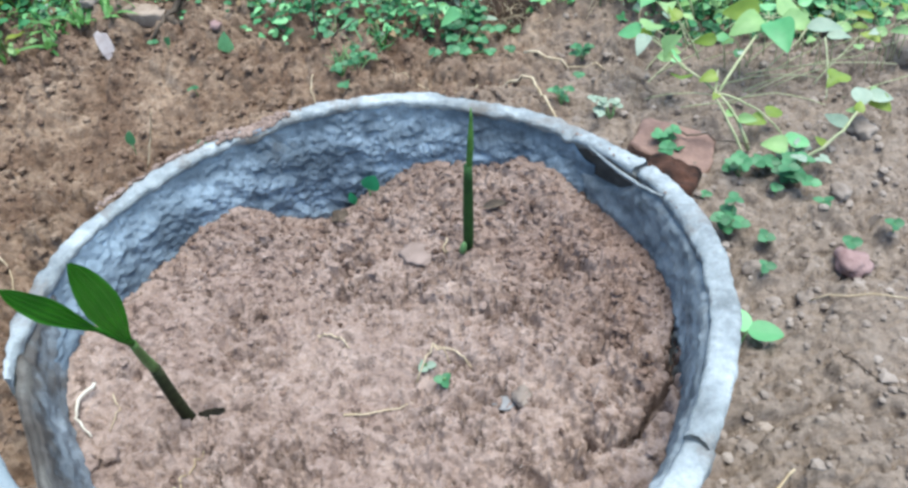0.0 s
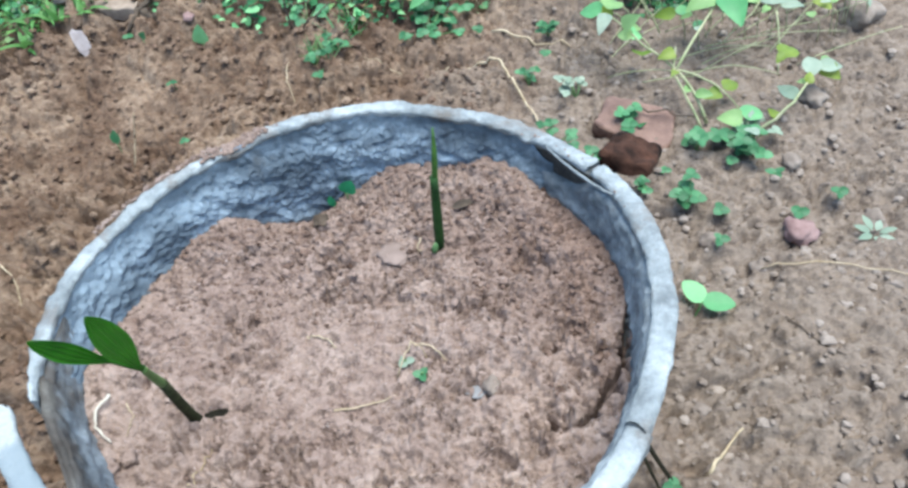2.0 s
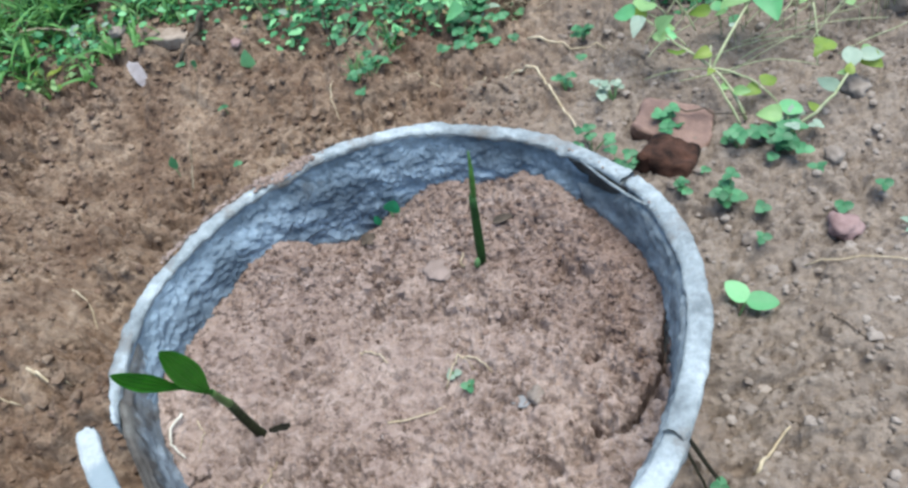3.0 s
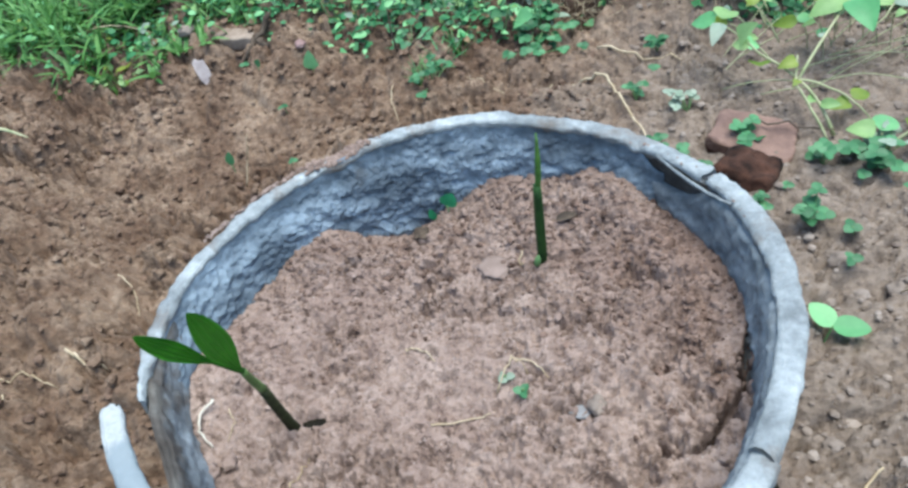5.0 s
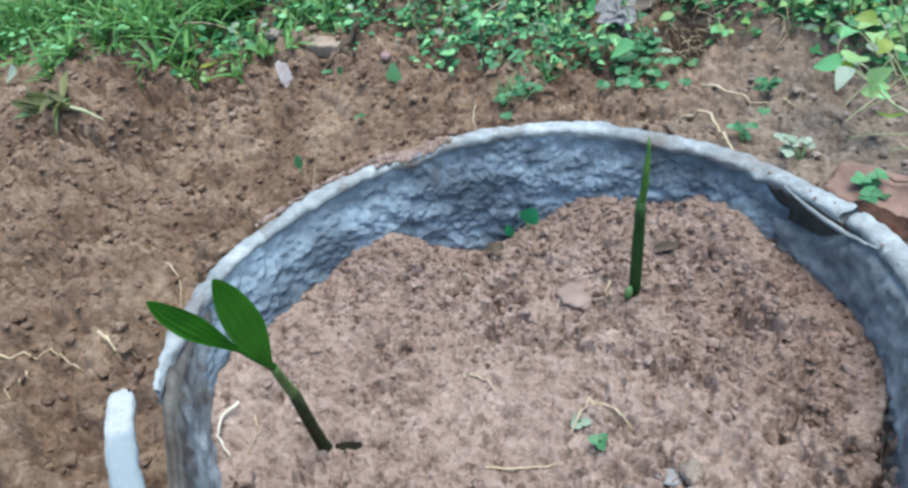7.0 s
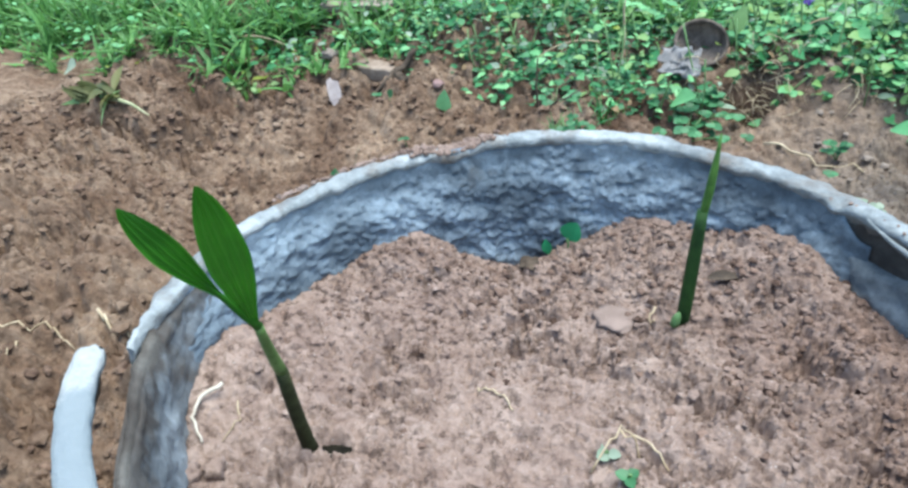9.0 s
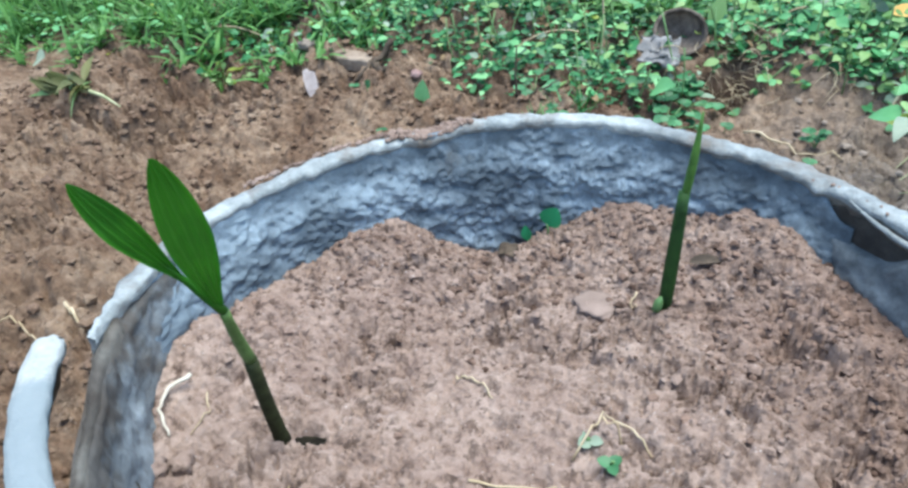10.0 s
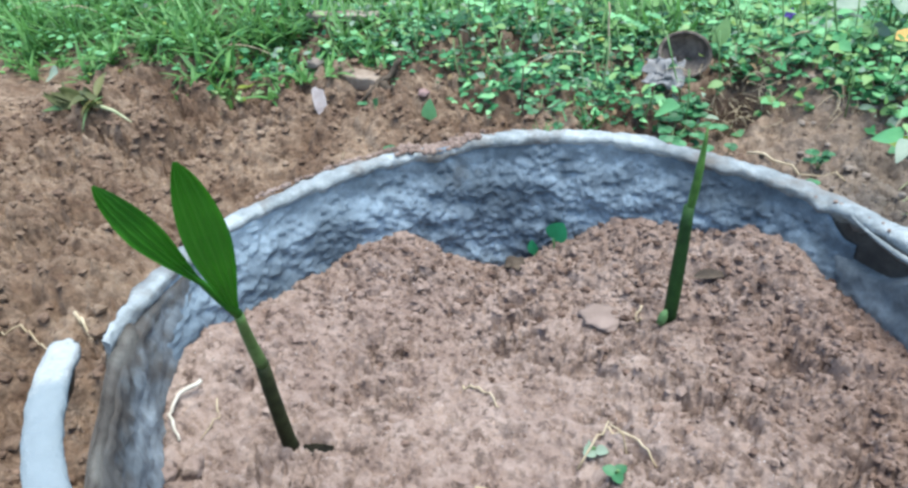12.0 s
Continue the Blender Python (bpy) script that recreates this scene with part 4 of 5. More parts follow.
# ---- roots, twigs, stones ----
def strand(name, pts, radius, mat, label, category, zfun=None, lift=0.0, wob=0.0, seed=0, taper=0.5):
    """A root or twig through a few places, laid on the earth."""
    r = random.Random(seed)
    fine = []
    for a, b in zip(pts[:-1], pts[1:]):
        for k in range(5):
            u = k / 5
            fine.append([q + (w - q) * u for q, w in zip(a, b)])
    fine.append(list(pts[-1]))
    for q in fine:
        q[0] += r.uniform(-wob, wob)
        q[1] += r.uniform(-wob, wob)
        if zfun:
            q[2] = zfun(q[0], q[1]) + lift + q[2]
    o = tuple(fine[0])
    g = Geo()
    tube(g, [rel(q, o) for q in fine], [radius * (1 - (1 - taper) * k / len(fine)) for k in range(len(fine))], 6)
    return place(name, g, mat, o, label, category)


def place(name, g, mat, o, label, category, group=""):
    ob = part(name, g, mat)
    ob.location = o
    return tagged(ob, label, category, group)


strand("root", [(-0.163, -0.028, 0), (-0.170, -0.038, 0.002), (-0.168, -0.048, 0.003), (-0.158, -0.056, 0)], 0.0012, WHITE_ROOT, "short white crooked root on the pot soil", "root", lambda x, y: float(soil_base(x, y)), 0.007, 0.0006, 1)
strand("root", [(-0.045, 0.018, 0), (-0.033, 0.014, 0.001), (-0.021, 0.003, 0)], 0.0007, STRAW, "thin pale root on the pot soil", "root", sz, 0.001, 0.0006, 2)
strand("root", [(0.030, 0.0, 0), (0.041, -0.004, 0.002), (0.052, -0.014, 0)], 0.0007, STRAW, "thin pale root on the pot soil", "root", sz, 0.001, 0.0006, 3)
strand("root", [(0.020, -0.022, 0.001), (0.030, -0.004, 0.006), (0.041, -0.012, 0.001)], 0.0006, STRAW, "thin curved root on the pot soil", "root", sz, 0.001, 0.0004, 4)
strand("twig", [(-0.020, -0.045, 0), (0.0, -0.040, 0.001), (0.018, -0.033, 0)], 0.0007, STRAW, "dry stalk on the pot soil", "twig", sz, 0.001, 0.0005, 5)
strand("root", [(0.036, 0.095, 0), (0.034, 0.085, 0.004), (0.037, 0.078, 0)], 0.0006, STRAW, "fine root tip in the pot soil", "root", sz, 0.001, 0.0003, 6)
strand("root", [(-0.105, -0.085, 0), (-0.102, -0.07, 0.001), (-0.099, -0.058, 0)], 0.0007, STRAW, "pale root half buried in pot soil", "root", sz, 0.0006, 0.0004, 7)
strand("root", [(-0.155, -0.030, 0), (-0.148, -0.040, 0.001), (-0.150, -0.052, 0)], 0.0005, STRAW, "hair-thin root on the pot soil", "root", sz, 0.001, 0.0005, 8)

strand("root", [(0.085, 0.495, 0.004), (0.110, 0.478, 0.012), (0.128, 0.462, 0.014), (0.142, 0.410, 0.010), (0.158, 0.362, 0.004)], 0.0022, STRAW, "bent pale dry root on the earth", "root", gz, 0.001, 0.0012, 11)
strand("twig", [(0.230, -0.055, 0.001), (0.248, -0.036, 0.005), (0.268, -0.018, 0.003)], 0.0017, STRAW, "short dry forked twig on damp earth", "twig", gz, 0.001, 0.001, 12)
strand("twig", [(0.181, -0.016, -0.004), (0.193, -0.042, -0.012), (0.212, -0.082, -0.022)], 0.0024, TWIG_PIT_BLACK, "black twig beside the pot", "twig", None, 0, 0.0003, 13)
strand("twig", [(0.176, -0.020, -0.006), (0.186, -0.045, -0.012), (0.197, -0.082, -0.022)], 0.0018, TWIG_PIT_BLACK, "thin black twig beside the pot", "twig", None, 0, 0.0003, 14)
strand("twig", [(-0.146, 0.598, -0.01), (-0.147, 0.597, 0.02), (-0.146, 0.600, 0.055)], 0.0018, BARK, "thin stick standing upright in the earth", "stick", None, 0, 0.0003, 15)
strand("twig", [(-0.140, 0.596, 0.0), (-0.120, 0.605, 0.010), (-0.095, 0.63, 0.016)], 0.0016, BARK, "dark twig lying by the upright stick", "twig", gz, 0.003, 0.001, 16)
strand("straw", [(-0.318, 0.379, -0.045), (-0.309, 0.393, -0.015), (-0.297, 0.396, 0.020)], 0.0011, STRAW, "dry straw standing in the earth", "straw", None, 0, 0.0005, 17)
strand("root", [(-0.39, 0.20, 0), (-0.37, 0.185, 0.002), (-0.355, 0.155, 0)], 0.0009, STRAW, "thin root on rough earth", "root", gz, 0.002, 0.001, 18)
strand("root", [(-0.500, 0.055, 0), (-0.464, 0.067, 0.004), (-0.430, 0.078, 0.002), (-0.398, 0.068, 0)], 0.0012, STRAW, "long thin root on rough earth", "root", gz, 0.002, 0.0015, 19)
strand("root", [(-0.444, 0.058, 0.002), (-0.440, 0.040, 0.006), (-0.420, 0.018, 0)], 0.0009, STRAW, "thin hooked root on rough earth", "root", gz, 0.002, 0.001, 20)
strand("root", [(-0.389, 0.095, 0), (-0.368, 0.084, 0.003), (-0.343, 0.076, 0)], 0.0016, STRAW, "pale root by the pot", "root", gz, 0.002, 0.001, 21)
strand("twig", [(0.33, 0.135, 0), (0.40, 0.12, 0.003), (0.47, 0.085, 0.0)], 0.0008, STRAW, "long dry stalk on sandy earth", "twig", gz, 0.002, 0.001, 22)
strand("twig", [(0.33, 0.075, 0), (0.345, 0.055, 0.001), (0.36, 0.03, 0)], 0.0007, BARK, "thin dark twig on damp earth", "twig", gz, 0.001, 0.001, 23)
strand("root", [(0.06, 0.50, 0), (0.02, 0.49, 0.004), (-0.02, 0.515, 0.003), (-0.05, 0.535, 0)], 0.0009, STRAW, "thin pale runner across the earth", "root", gz, 0.002, 0.002, 24)
strand("root", [(-0.15, 0.55, 0), (-0.145, 0.50, 0.003), (-0.135, 0.47, 0)], 0.0009, STRAW, "thin pale root on earth", "root", gz, 0.002, 0.001, 25)
strand("twig", [(0.46, 0.72, 0.03), (0.38, 0.70, 0.026), (0.31, 0.685, 0.018), (0.265, 0.68, 0.008)], 0.0028, BARK, "dark twig on the low bank", "twig", gz, 0.004, 0.002, 26)
strand("root", [(0.12, 0.56, 0.002), (0.165, 0.54, 0.006), (0.215, 0.515, 0.0)], 0.0018, STRAW, "pale root along the foot of the bank", "root", gz, 0.002, 0.0012, 27)


def pebble(x, y, r, mat, label, seed, name="stone", category="stone", flat=0.65, zf=None, sink=0.15):
    g = Geo()
    lump(g, (0, 0, 0), r, random.Random(seed), flat, 3)
    return place(name, g, mat, (x, y, (zf or gz)(x, y) + r * flat * (1 - sink) * 0.5), label, category, "loose stones")


pebble(0.377, 0.170, 0.014, RED_STONE, "rounded mauve stone on sandy earth", 1)
pebble(0.300, 0.175, 0.010, STONE, "small pale stone on sandy earth", 2)
pebble(0.455, 0.185, 0.012, STONE, "pale stone on sandy earth", 3)
pebble(0.335, 0.14, 0.008, STONE, "small pale stone on sandy earth", 4)
pebble(0.575, 0.52, 0.030, STONE, "large pale stone at the weeds' edge", 5)
pebble(0.46, 0.36, 0.014, STONE, "greyish stone on sandy earth", 6)
pebble(0.40, 0.26, 0.011, STONE, "pale stone on sandy earth", 7)
pebble(0.245, 0.005, 0.006, STONE, "small brown stone by the pot", 8)
pebble(0.395, -0.055, 0.020, STONE, "flat grey stone on damp earth", 9)
pebble(-0.51, 0.74, 0.013, STONE, "small whitish stone by the grass", 10)
pebble(-0.30, 0.655, 0.009, RED_STONE, "brown clod-like stone in loose earth", 11)
pebble(0.080, -0.038, 0.0055, STONE, "small grey stone on the pot soil", 12, zf=sz)
pebble(-0.146, -0.066, 0.0065, POT_SOIL, "hard brown clod by the pot's inner wall", 13, "clod", "soil", zf=sz)
pebble(-0.158, -0.073, 0.007, POT_SOIL, "hard brown clod by the pot's inner wall", 14, "clod", "soil", zf=sz)
pebble(0.016, 0.083, 0.010, plain("pink_clod", (0.140, 0.100, 0.084), (0.205, 0.150, 0.128), 60, 0.95), "flat hard pinkish clod in the pot soil", 15, "clod", "soil", 0.20, sz, 1.25)
pebble(-0.044, 0.129, 0.007, BARK, "dark bit of bark on the pot soil", 16, "bark_chip", "bark", 0.5, sz)
# dark lump added so that the hole in the bank looks shaded
pebble(0.103, 0.690, 0.024, BARK, "dark lump added as the shade of a hole in the bank", 17, "root_ball", "root", 0.8, None, 0.0)
# black lump added for the shade in the hole at the seedling's foot
g = Geo()
lump(g, (0, 0, 0), 0.0056, random.Random(21), 0.55, 3)
ob = place("seed_husk", g, TWIG_PIT_BLACK, (-0.1035, -0.0355, sz(-0.1015, -0.0345) + 0.0038), "black lump added as the shade of the hole at the seedling's foot", "seed")
ob.scale, ob.rotation_euler = (2.2, 1.5, 0.9), (0, 0, radians(14))
# white chip in the pot
g = Geo()
lump(g, (0, 0, 0), 0.0048, random.Random(3), 0.35, 2)
ob = place("shell_chip", g, PAPER, (0.070, -0.039, sz(0.070, -0.039) + 0.0014), "small whitish chip lying on the pot soil", "shell")
ob.scale, ob.rotation_euler = (1.9, 0.8, 0.55), (radians(14), 0, radians(8))
# flat root-like bark piece by the shoot
g = Geo()
blade(g, (0, 0, 0), (1, 0.25, 0.15), (0, -0.3, 1), 0.022, 0.007, "lance", 0.6, 0.35, 10, 5)
place("dead_leaf", g, BARK, (0.062, 0.112, sz(0.062, 0.112) + 0.002), "curled brown dead leaf behind the palm shoot", "leaf")

# pale ragged chip standing in the earth
g = Geo()
rows = [(-0.004, -0.006), (-0.008, 0.004), (-0.0095, 0.020), (-0.0085, 0.033), (-0.003, 0.036), (0.000, 0.032), (0.0075, 0.030), (0.0095, 0.014), (0.0085, 0.002), (0.004, 0.005), (0.002, -0.006)]
front = [(x, -0.002 - 0.001 * math.sin(i), z) for i, (x, z) in enumerate(rows)]
back = [(x, 0.002 - 0.001 * math.sin(i), z) for i, (x, z) in enumerate(rows)]
n = len(rows)
g.add(front + back, [tuple(range(n)), tuple(range(2 * n - 1, n - 1, -1))] + [(i, n + i, n + (i + 1) % n, (i + 1) % n) for i in range(n)])
ob = place("shell_fragment", g, CHIP, at_ground(-0.455, 0.640, 0.006), "ragged pale pinkish fragment standing in loose earth", "fragment")
ob.rotation_euler = (radians(-18), radians(-6), radians(18))
ob.data.polygons.foreach_set("use_smooth", [False] * len(ob.data.polygons))

# half-buried brick beside the pot
def rough_box(sx, sy, sz_, seed, cut=9):
    bm = bmesh.new()
    bmesh.ops.create_cube(bm, size=1)
    bmesh.ops.subdivide_edges(bm, edges=bm.edges[:], cuts=cut, use_grid_fill=True)
    g = Geo()
    for v in bm.verts:
        p = Vector((v.co.x * sx, v.co.y * sy, v.co.z * sz_))
        m = min(sx, sy, sz_)
        edge = sum(abs(abs(c) - 0.5) < 0.02 for c in v.co)
        p *= 1 - (0.06 * (edge - 1) if edge > 1 else 0)
        p += Vector((noise.noise(p * 60 + Vector((seed, 0, 0))), noise.noise(p * 60 + Vector((0, seed, 5))), noise.noise(p * 60 + Vector((3, 0, seed))))) * m * 0.10
        p += Vector((noise.noise(p * 110 + Vector((seed, 2, 0))), noise.noise(p * 110 + Vector((0, seed, 3))), noise.noise(p * 110 + Vector((4, 0, seed))))) * m * 0.07
        p += Vector((noise.noise(p * 18 + Vector((seed, 9, 0))), noise.noise(p * 18 + Vector((0, seed, 1))), noise.noise(p * 18 + Vector((1, 7, seed))))) * m * 0.26
        g.v.append(tuple(p))
    g.f = [tuple(v.index for v in f.verts) for f in bm.faces]
    bm.free()
    return g


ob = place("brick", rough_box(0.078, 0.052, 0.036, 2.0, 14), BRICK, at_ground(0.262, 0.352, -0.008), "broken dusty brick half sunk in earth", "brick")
ob.rotation_euler = (radians(12), radians(6), radians(-24))
ob = place("brick", rough_box(0.060, 0.036, 0.040, 6.0, 14), RAW_BRICK, at_ground(0.242, 0.294, -0.002), "dark reddish-brown brick fragment beside the pot", "brick")
ob.rotation_euler = (radians(-6), radians(10), radians(-30))

# weathered plank in the grass, wood fragments
g = rough_box(0.125, 0.024, 0.012, 4.0, 11)
ob = place("plank", g, PLANK, at_ground(-0.515, 0.862, 0.022), "short weathered grey-brown board lying in grass", "board")
ob.rotation_euler = (radians(6), 0, radians(4))
ob = place("wood_block", rough_box(0.062, 0.030, 0.019, 8.0), CLAYEY, at_ground(-0.422, 0.715, 0.010), "broken brown wood piece half in earth", "wood")
ob.rotation_euler = (0, radians(4), radians(-6))
strand("twig", [(-0.355, 0.72, 0.014), (-0.37, 0.705, 0.010), (-0.385, 0.685, 0.002), (-0.40, 0.67, 0.0)], 0.005, BARK, "stubby dark root stump in the earth", "root", gz, 0.004, 0.002, 28)
strand("twig", [(-0.375, 0.69, 0.004), (-0.362, 0.68, 0.004), (-0.35, 0.668, 0.0)], 0.006, BARK, "stubby dark root stump in the earth", "root", gz, 0.003, 0.002, 29)

# coconut shell half and crumpled paper in the weeds
g = Geo()
N, M = 36, 12
for shell, rr in ((0, 0.031), (1, 0.027)):
    for i in range(N):
        a = 2 * math.pi * i / N
        for j in range(M):
            b = (j + 0.3) / (M - 0.7) * 1.45
            if shell:
                b = 1.45 - b + 0.09
            q = rr * (1 + 0.03 * noise.noise(Vector((math.cos(a) * 3, math.sin(a) * 3, b * 2))))
            edge = 1 + 0.06 * noise.noise(Vector((math.cos(a) * 2, math.sin(a) * 2, 7))) * (b > 1.2)
            g.v.append((q * math.sin(b) * math.cos(a) * 1.15, q * math.sin(b) * math.sin(a), -q * math.cos(b) * edge + rr))
for i in range(N):
    for j in range(2 * M - 1):
        def idx(ii, jj):
            return (ii % N) * M + jj if jj < M else N * M + (ii % N) * M + jj - M
        g.f.append((idx(i, j), idx(i + 1, j), idx(i + 1, j + 1), idx(i, j + 1)))
ob = place("coconut_shell", g, HUSK, at_ground(0.042, 0.765, 0.022), "dark brown half coconut shell tilted in weeds", "coconut shell")
ob.rotation_euler = (radians(58), radians(14), radians(-14))
g = Geo()
N = 22
for i in range(N):
    for j in range(N):
        u, v = i / (N - 1) - 0.5, j / (N - 1) - 0.5
        q = Vector((u * 0.048, v * 0.044, 0))
        q.z = 0.009 * noise.noise(Vector((u * 5, v * 5, 3))) + 0.007 * abs(noise.noise(Vector((u * 9, v * 9, 8)))) + 0.012
        q.x += 0.012 * noise.noise(Vector((u * 4, v * 4, 12)))
        q.y += 0.012 * noise.noise(Vector((u * 4, v * 4, 15)))
        g.v.append(tuple(q))
g.f = sheet(N, N)
ob = place("paper", g, PAPER, at_ground(0.016, 0.706, 0.014), "crumpled dirty white paper among weeds", "litter")
ob.rotation_euler = (radians(28), radians(4), radians(8))
ob.modifiers.new("thickness", "SOLIDIFY").thickness = 0.0012

# uprooted wilted weed at the edge of the hollow
o = at_ground(-0.765, 0.53, 0.012)
p = thing("uprooted_weed", o, "wilted uprooted weed with a bare stem on earth", "weed")
s = Geo()
tube(s, bend((0.0, 0, 0), (0.085, -0.02, -0.012), (0, 0, 0.006), 8, 0.001, rng), [0.0036, 0.0034, 0.003, 0.0028, 0.0026, 0.0022, 0.0018, 0.001], 7)
part("stem", s, STEM, p)
for k in range(24):
    w = rng.uniform(0.9, 5.2)
    f = Geo()
    blade(f, (rng.uniform(-0.035, 0.03), rng.uniform(-0.012, 0.016), rng.uniform(0.0, 0.012)), (math.cos(w), math.sin(w), rng.uniform(-0.1, 0.8)), (rng.uniform(-1, 1), rng.uniform(-1, 0.2), rng.uniform(0.2, 1)), rng.uniform(0.03, 0.062), rng.uniform(0.009, 0.018), "lance", 0.4, rng.uniform(0.5, 1.4), 8, 3)
    part("leaf", f, PALE if k % 7 == 3 else OLIVE, p)

# ---- the straggling weed on the bare side ----
o = at_ground(0.343, 0.352)
weed = thing("straggling_weed", o, "straggling weed with pale stems and yellow-green leaves", "weed")


def branch(pts, rad, leaves):
    line = []
    for a, b in zip(pts[:-1], pts[1:]):
        line += bend(a, b, (0, 0, 0.002), 5)[:-1]
    line.append(Vector(pts[-1]))
    s = Geo()
    tube(s, [rel(q, o) for q in line], [0.74 * rad * (1 - 0.5 * k / len(line)) for k in range(len(line))], 7)
    br = part("stem", s, STEM, weed)
    extra = []
    if rad >= 0.002:
        for q in line[3:]:
            if rng.random() < 0.25:
                w = rng.uniform(0, 6.28)
                n = rng.uniform(0.012, 0.026)
                extra.append((q, (math.cos(w), math.sin(w), rng.uniform(0.0, 0.5)), n, n * rng.uniform(0.6, 0.85), rng.choice((LIME, PALE, WEED, SILVER)), rng.choice(("heart", "oval"))))
    for at, along, ln, wd, mat, shape in leaves + extra:
        f = Geo()
        blade(f, rel(at, o), along, (rng.uniform(-0.3, 0.3), rng.uniform(-0.9, -0.3), 1), ln * 0.80, wd * 0.76, shape, 0.28, 0.7, 9, 5)
        part("leaf", f, mat, br)


F0 = (0.310, 0.382, 0.020)
HUB = (0.382, 0.472, 0.055)
branch([(0.338, 0.338, -0.022), (0.326, 0.358, 0.004), F0], 0.0030, [])
branch([(0.330, 0.330, -0.022), (0.317, 0.352, 0.002), (0.306, 0.378, 0.018), (0.312, 0.402, 0.036)], 0.0022, [])
# upright stem that ends in a whorl of broad leaves
branch([F0, (0.343, 0.424, 0.040), HUB], 0.0024, [])
for k, (mat, n) in enumerate(((PALE, 0.062), (WEED, 0.058), (LIME, 0.055), (PALE, 0.052), (WEED, 0.060), (PALE, 0.046))):
    w = 0.5 + k * 1.05
    branch([HUB, (HUB[0] + 0.012 * math.cos(w), HUB[1] + 0.012 * math.sin(w), HUB[2] + 0.004)], 0.0012,
           [((HUB[0] + 0.012 * math.cos(w), HUB[1] + 0.012 * math.sin(w), HUB[2] + 0.004), (math.cos(w), math.sin(w), 0.05), n, n * 0.72, mat, "heart")])
# branch with hanging leaves
branch([F0, (0.280, 0.418, 0.032), (0.247, 0.460, 0.050)], 0.0020,
       [((0.285, 0.430, 0.010), (0.2, 0.9, -0.1), 0.042, 0.034, LIME, "heart"), ((0.262, 0.436, 0.042), (0.1, -0.3, 0.6), 0.036, 0.030, PALE, "heart"),
        ((0.247, 0.460, 0.050), (-0.4, -0.7, -0.2), 0.034, 0.022, SILVER, "heart"), ((0.250, 0.470, 0.050), (0.5, 0.8, 0.1), 0.045, 0.036, PALE, "heart"),
        ((0.242, 0.470, 0.046), (-0.7, 0.6, 0.0), 0.040, 0.032, WEED, "heart"), ((0.268, 0.445, 0.030), (0.8, 0.3, -0.1), 0.034, 0.028, WEED, "heart")])
# low branch towards the clover
branch([F0, (0.340, 0.374, 0.010), (0.358, 0.360, 0.002), (0.375, 0.340, -0.014)], 0.0019,
       [((0.356, 0.362, 0.000), (-0.5, -0.2, 0.1), 0.026, 0.022, LIME, "heart"), ((0.360, 0.364, 0.002), (0.8, 0.5, 0.2), 0.030, 0.024, LIME, "heart")])
# arching branch with silvery leaves
branch([(0.376, 0.306, -0.018), (0.397, 0.308, 0.000), (0.416, 0.318, 0.012), (0.446, 0.352, 0.018), (0.470, 0.385, 0.010)], 0.0026,
       [((0.420, 0.322, 0.012), (-0.3, 0.8, 0.2), 0.042, 0.022, SILVER, "lance"), ((0.446, 0.352, 0.018), (0.2, 0.9, 0.3), 0.050, 0.026, SILVER, "lance"),
        ((0.458, 0.368, 0.016), (0.9, 0.1, 0.1), 0.044, 0.024, SILVER, "lance"), ((0.436, 0.340, 0.018), (0.4, 0.5, 0.6), 0.018, 0.015, LIME, "heart"),
        ((0.465, 0.378, 0.012), (0.7, -0.7, -0.1), 0.034, 0.028, LIME, "heart")])
# loose stems and the yellowing leaf above them
branch([(0.420, 0.416, 0.060), (0.417, 0.385, 0.040), (0.412, 0.360, 0.020)], 0.0014,
       [((0.400, 0.334, 0.062), (-0.7, -0.6, -0.1), 0.018, 0.014, LIME, "heart"), ((0.398, 0.330, 0.060), (0.5, 0.7, 0.2), 0.034, 0.030, LIME, "heart")])
branch([(0.417, 0.385, 0.040), (0.408, 0.356, 0.052), (0.398, 0.330, 0.060)], 0.0010, [])
branch([(0.420, 0.455, 0.055), (0.405, 0.439, 0.046), (0.372, 0.425, 0.020)], 0.0015, [((0.415, 0.450, 0.055), (0.6, -0.2, 0.2), 0.048, 0.026, SILVER, "lance")])
branch([(0.362, 0.451, 0.000), (0.436, 0.440, 0.016), (0.511, 0.426, 0.020)], 0.0010, [])
branch([(0.315, 0.392, 0.010), (0.280, 0.398, 0.012), (0.240, 0.402, 0.004)], 0.0010, [])
branch([(0.373, 0.312, -0.018), (0.372, 0.316, -0.006)], 0.0012, [((0.372, 0.316, -0.004), (0.3, 0.5, 0.2), 0.034, 0.032, WEED, "heart"), ((0.366, 0.316, -0.004), (-0.8, 0.2, 0.2), 0.032, 0.028, PALE, "heart"), ((0.368, 0.310, -0.006), (-0.3, -0.8, 0.1), 0.028, 0.024, CLOVER, "heart")])
strand("twig", [(0.251, 0.360, 0.006), (0.295, 0.348, 0.010), (0.338, 0.337, 0.002)], 0.0012, BARK, "thin dark twig lying over the brick", "twig", gz, 0.008, 0.0008, 32)
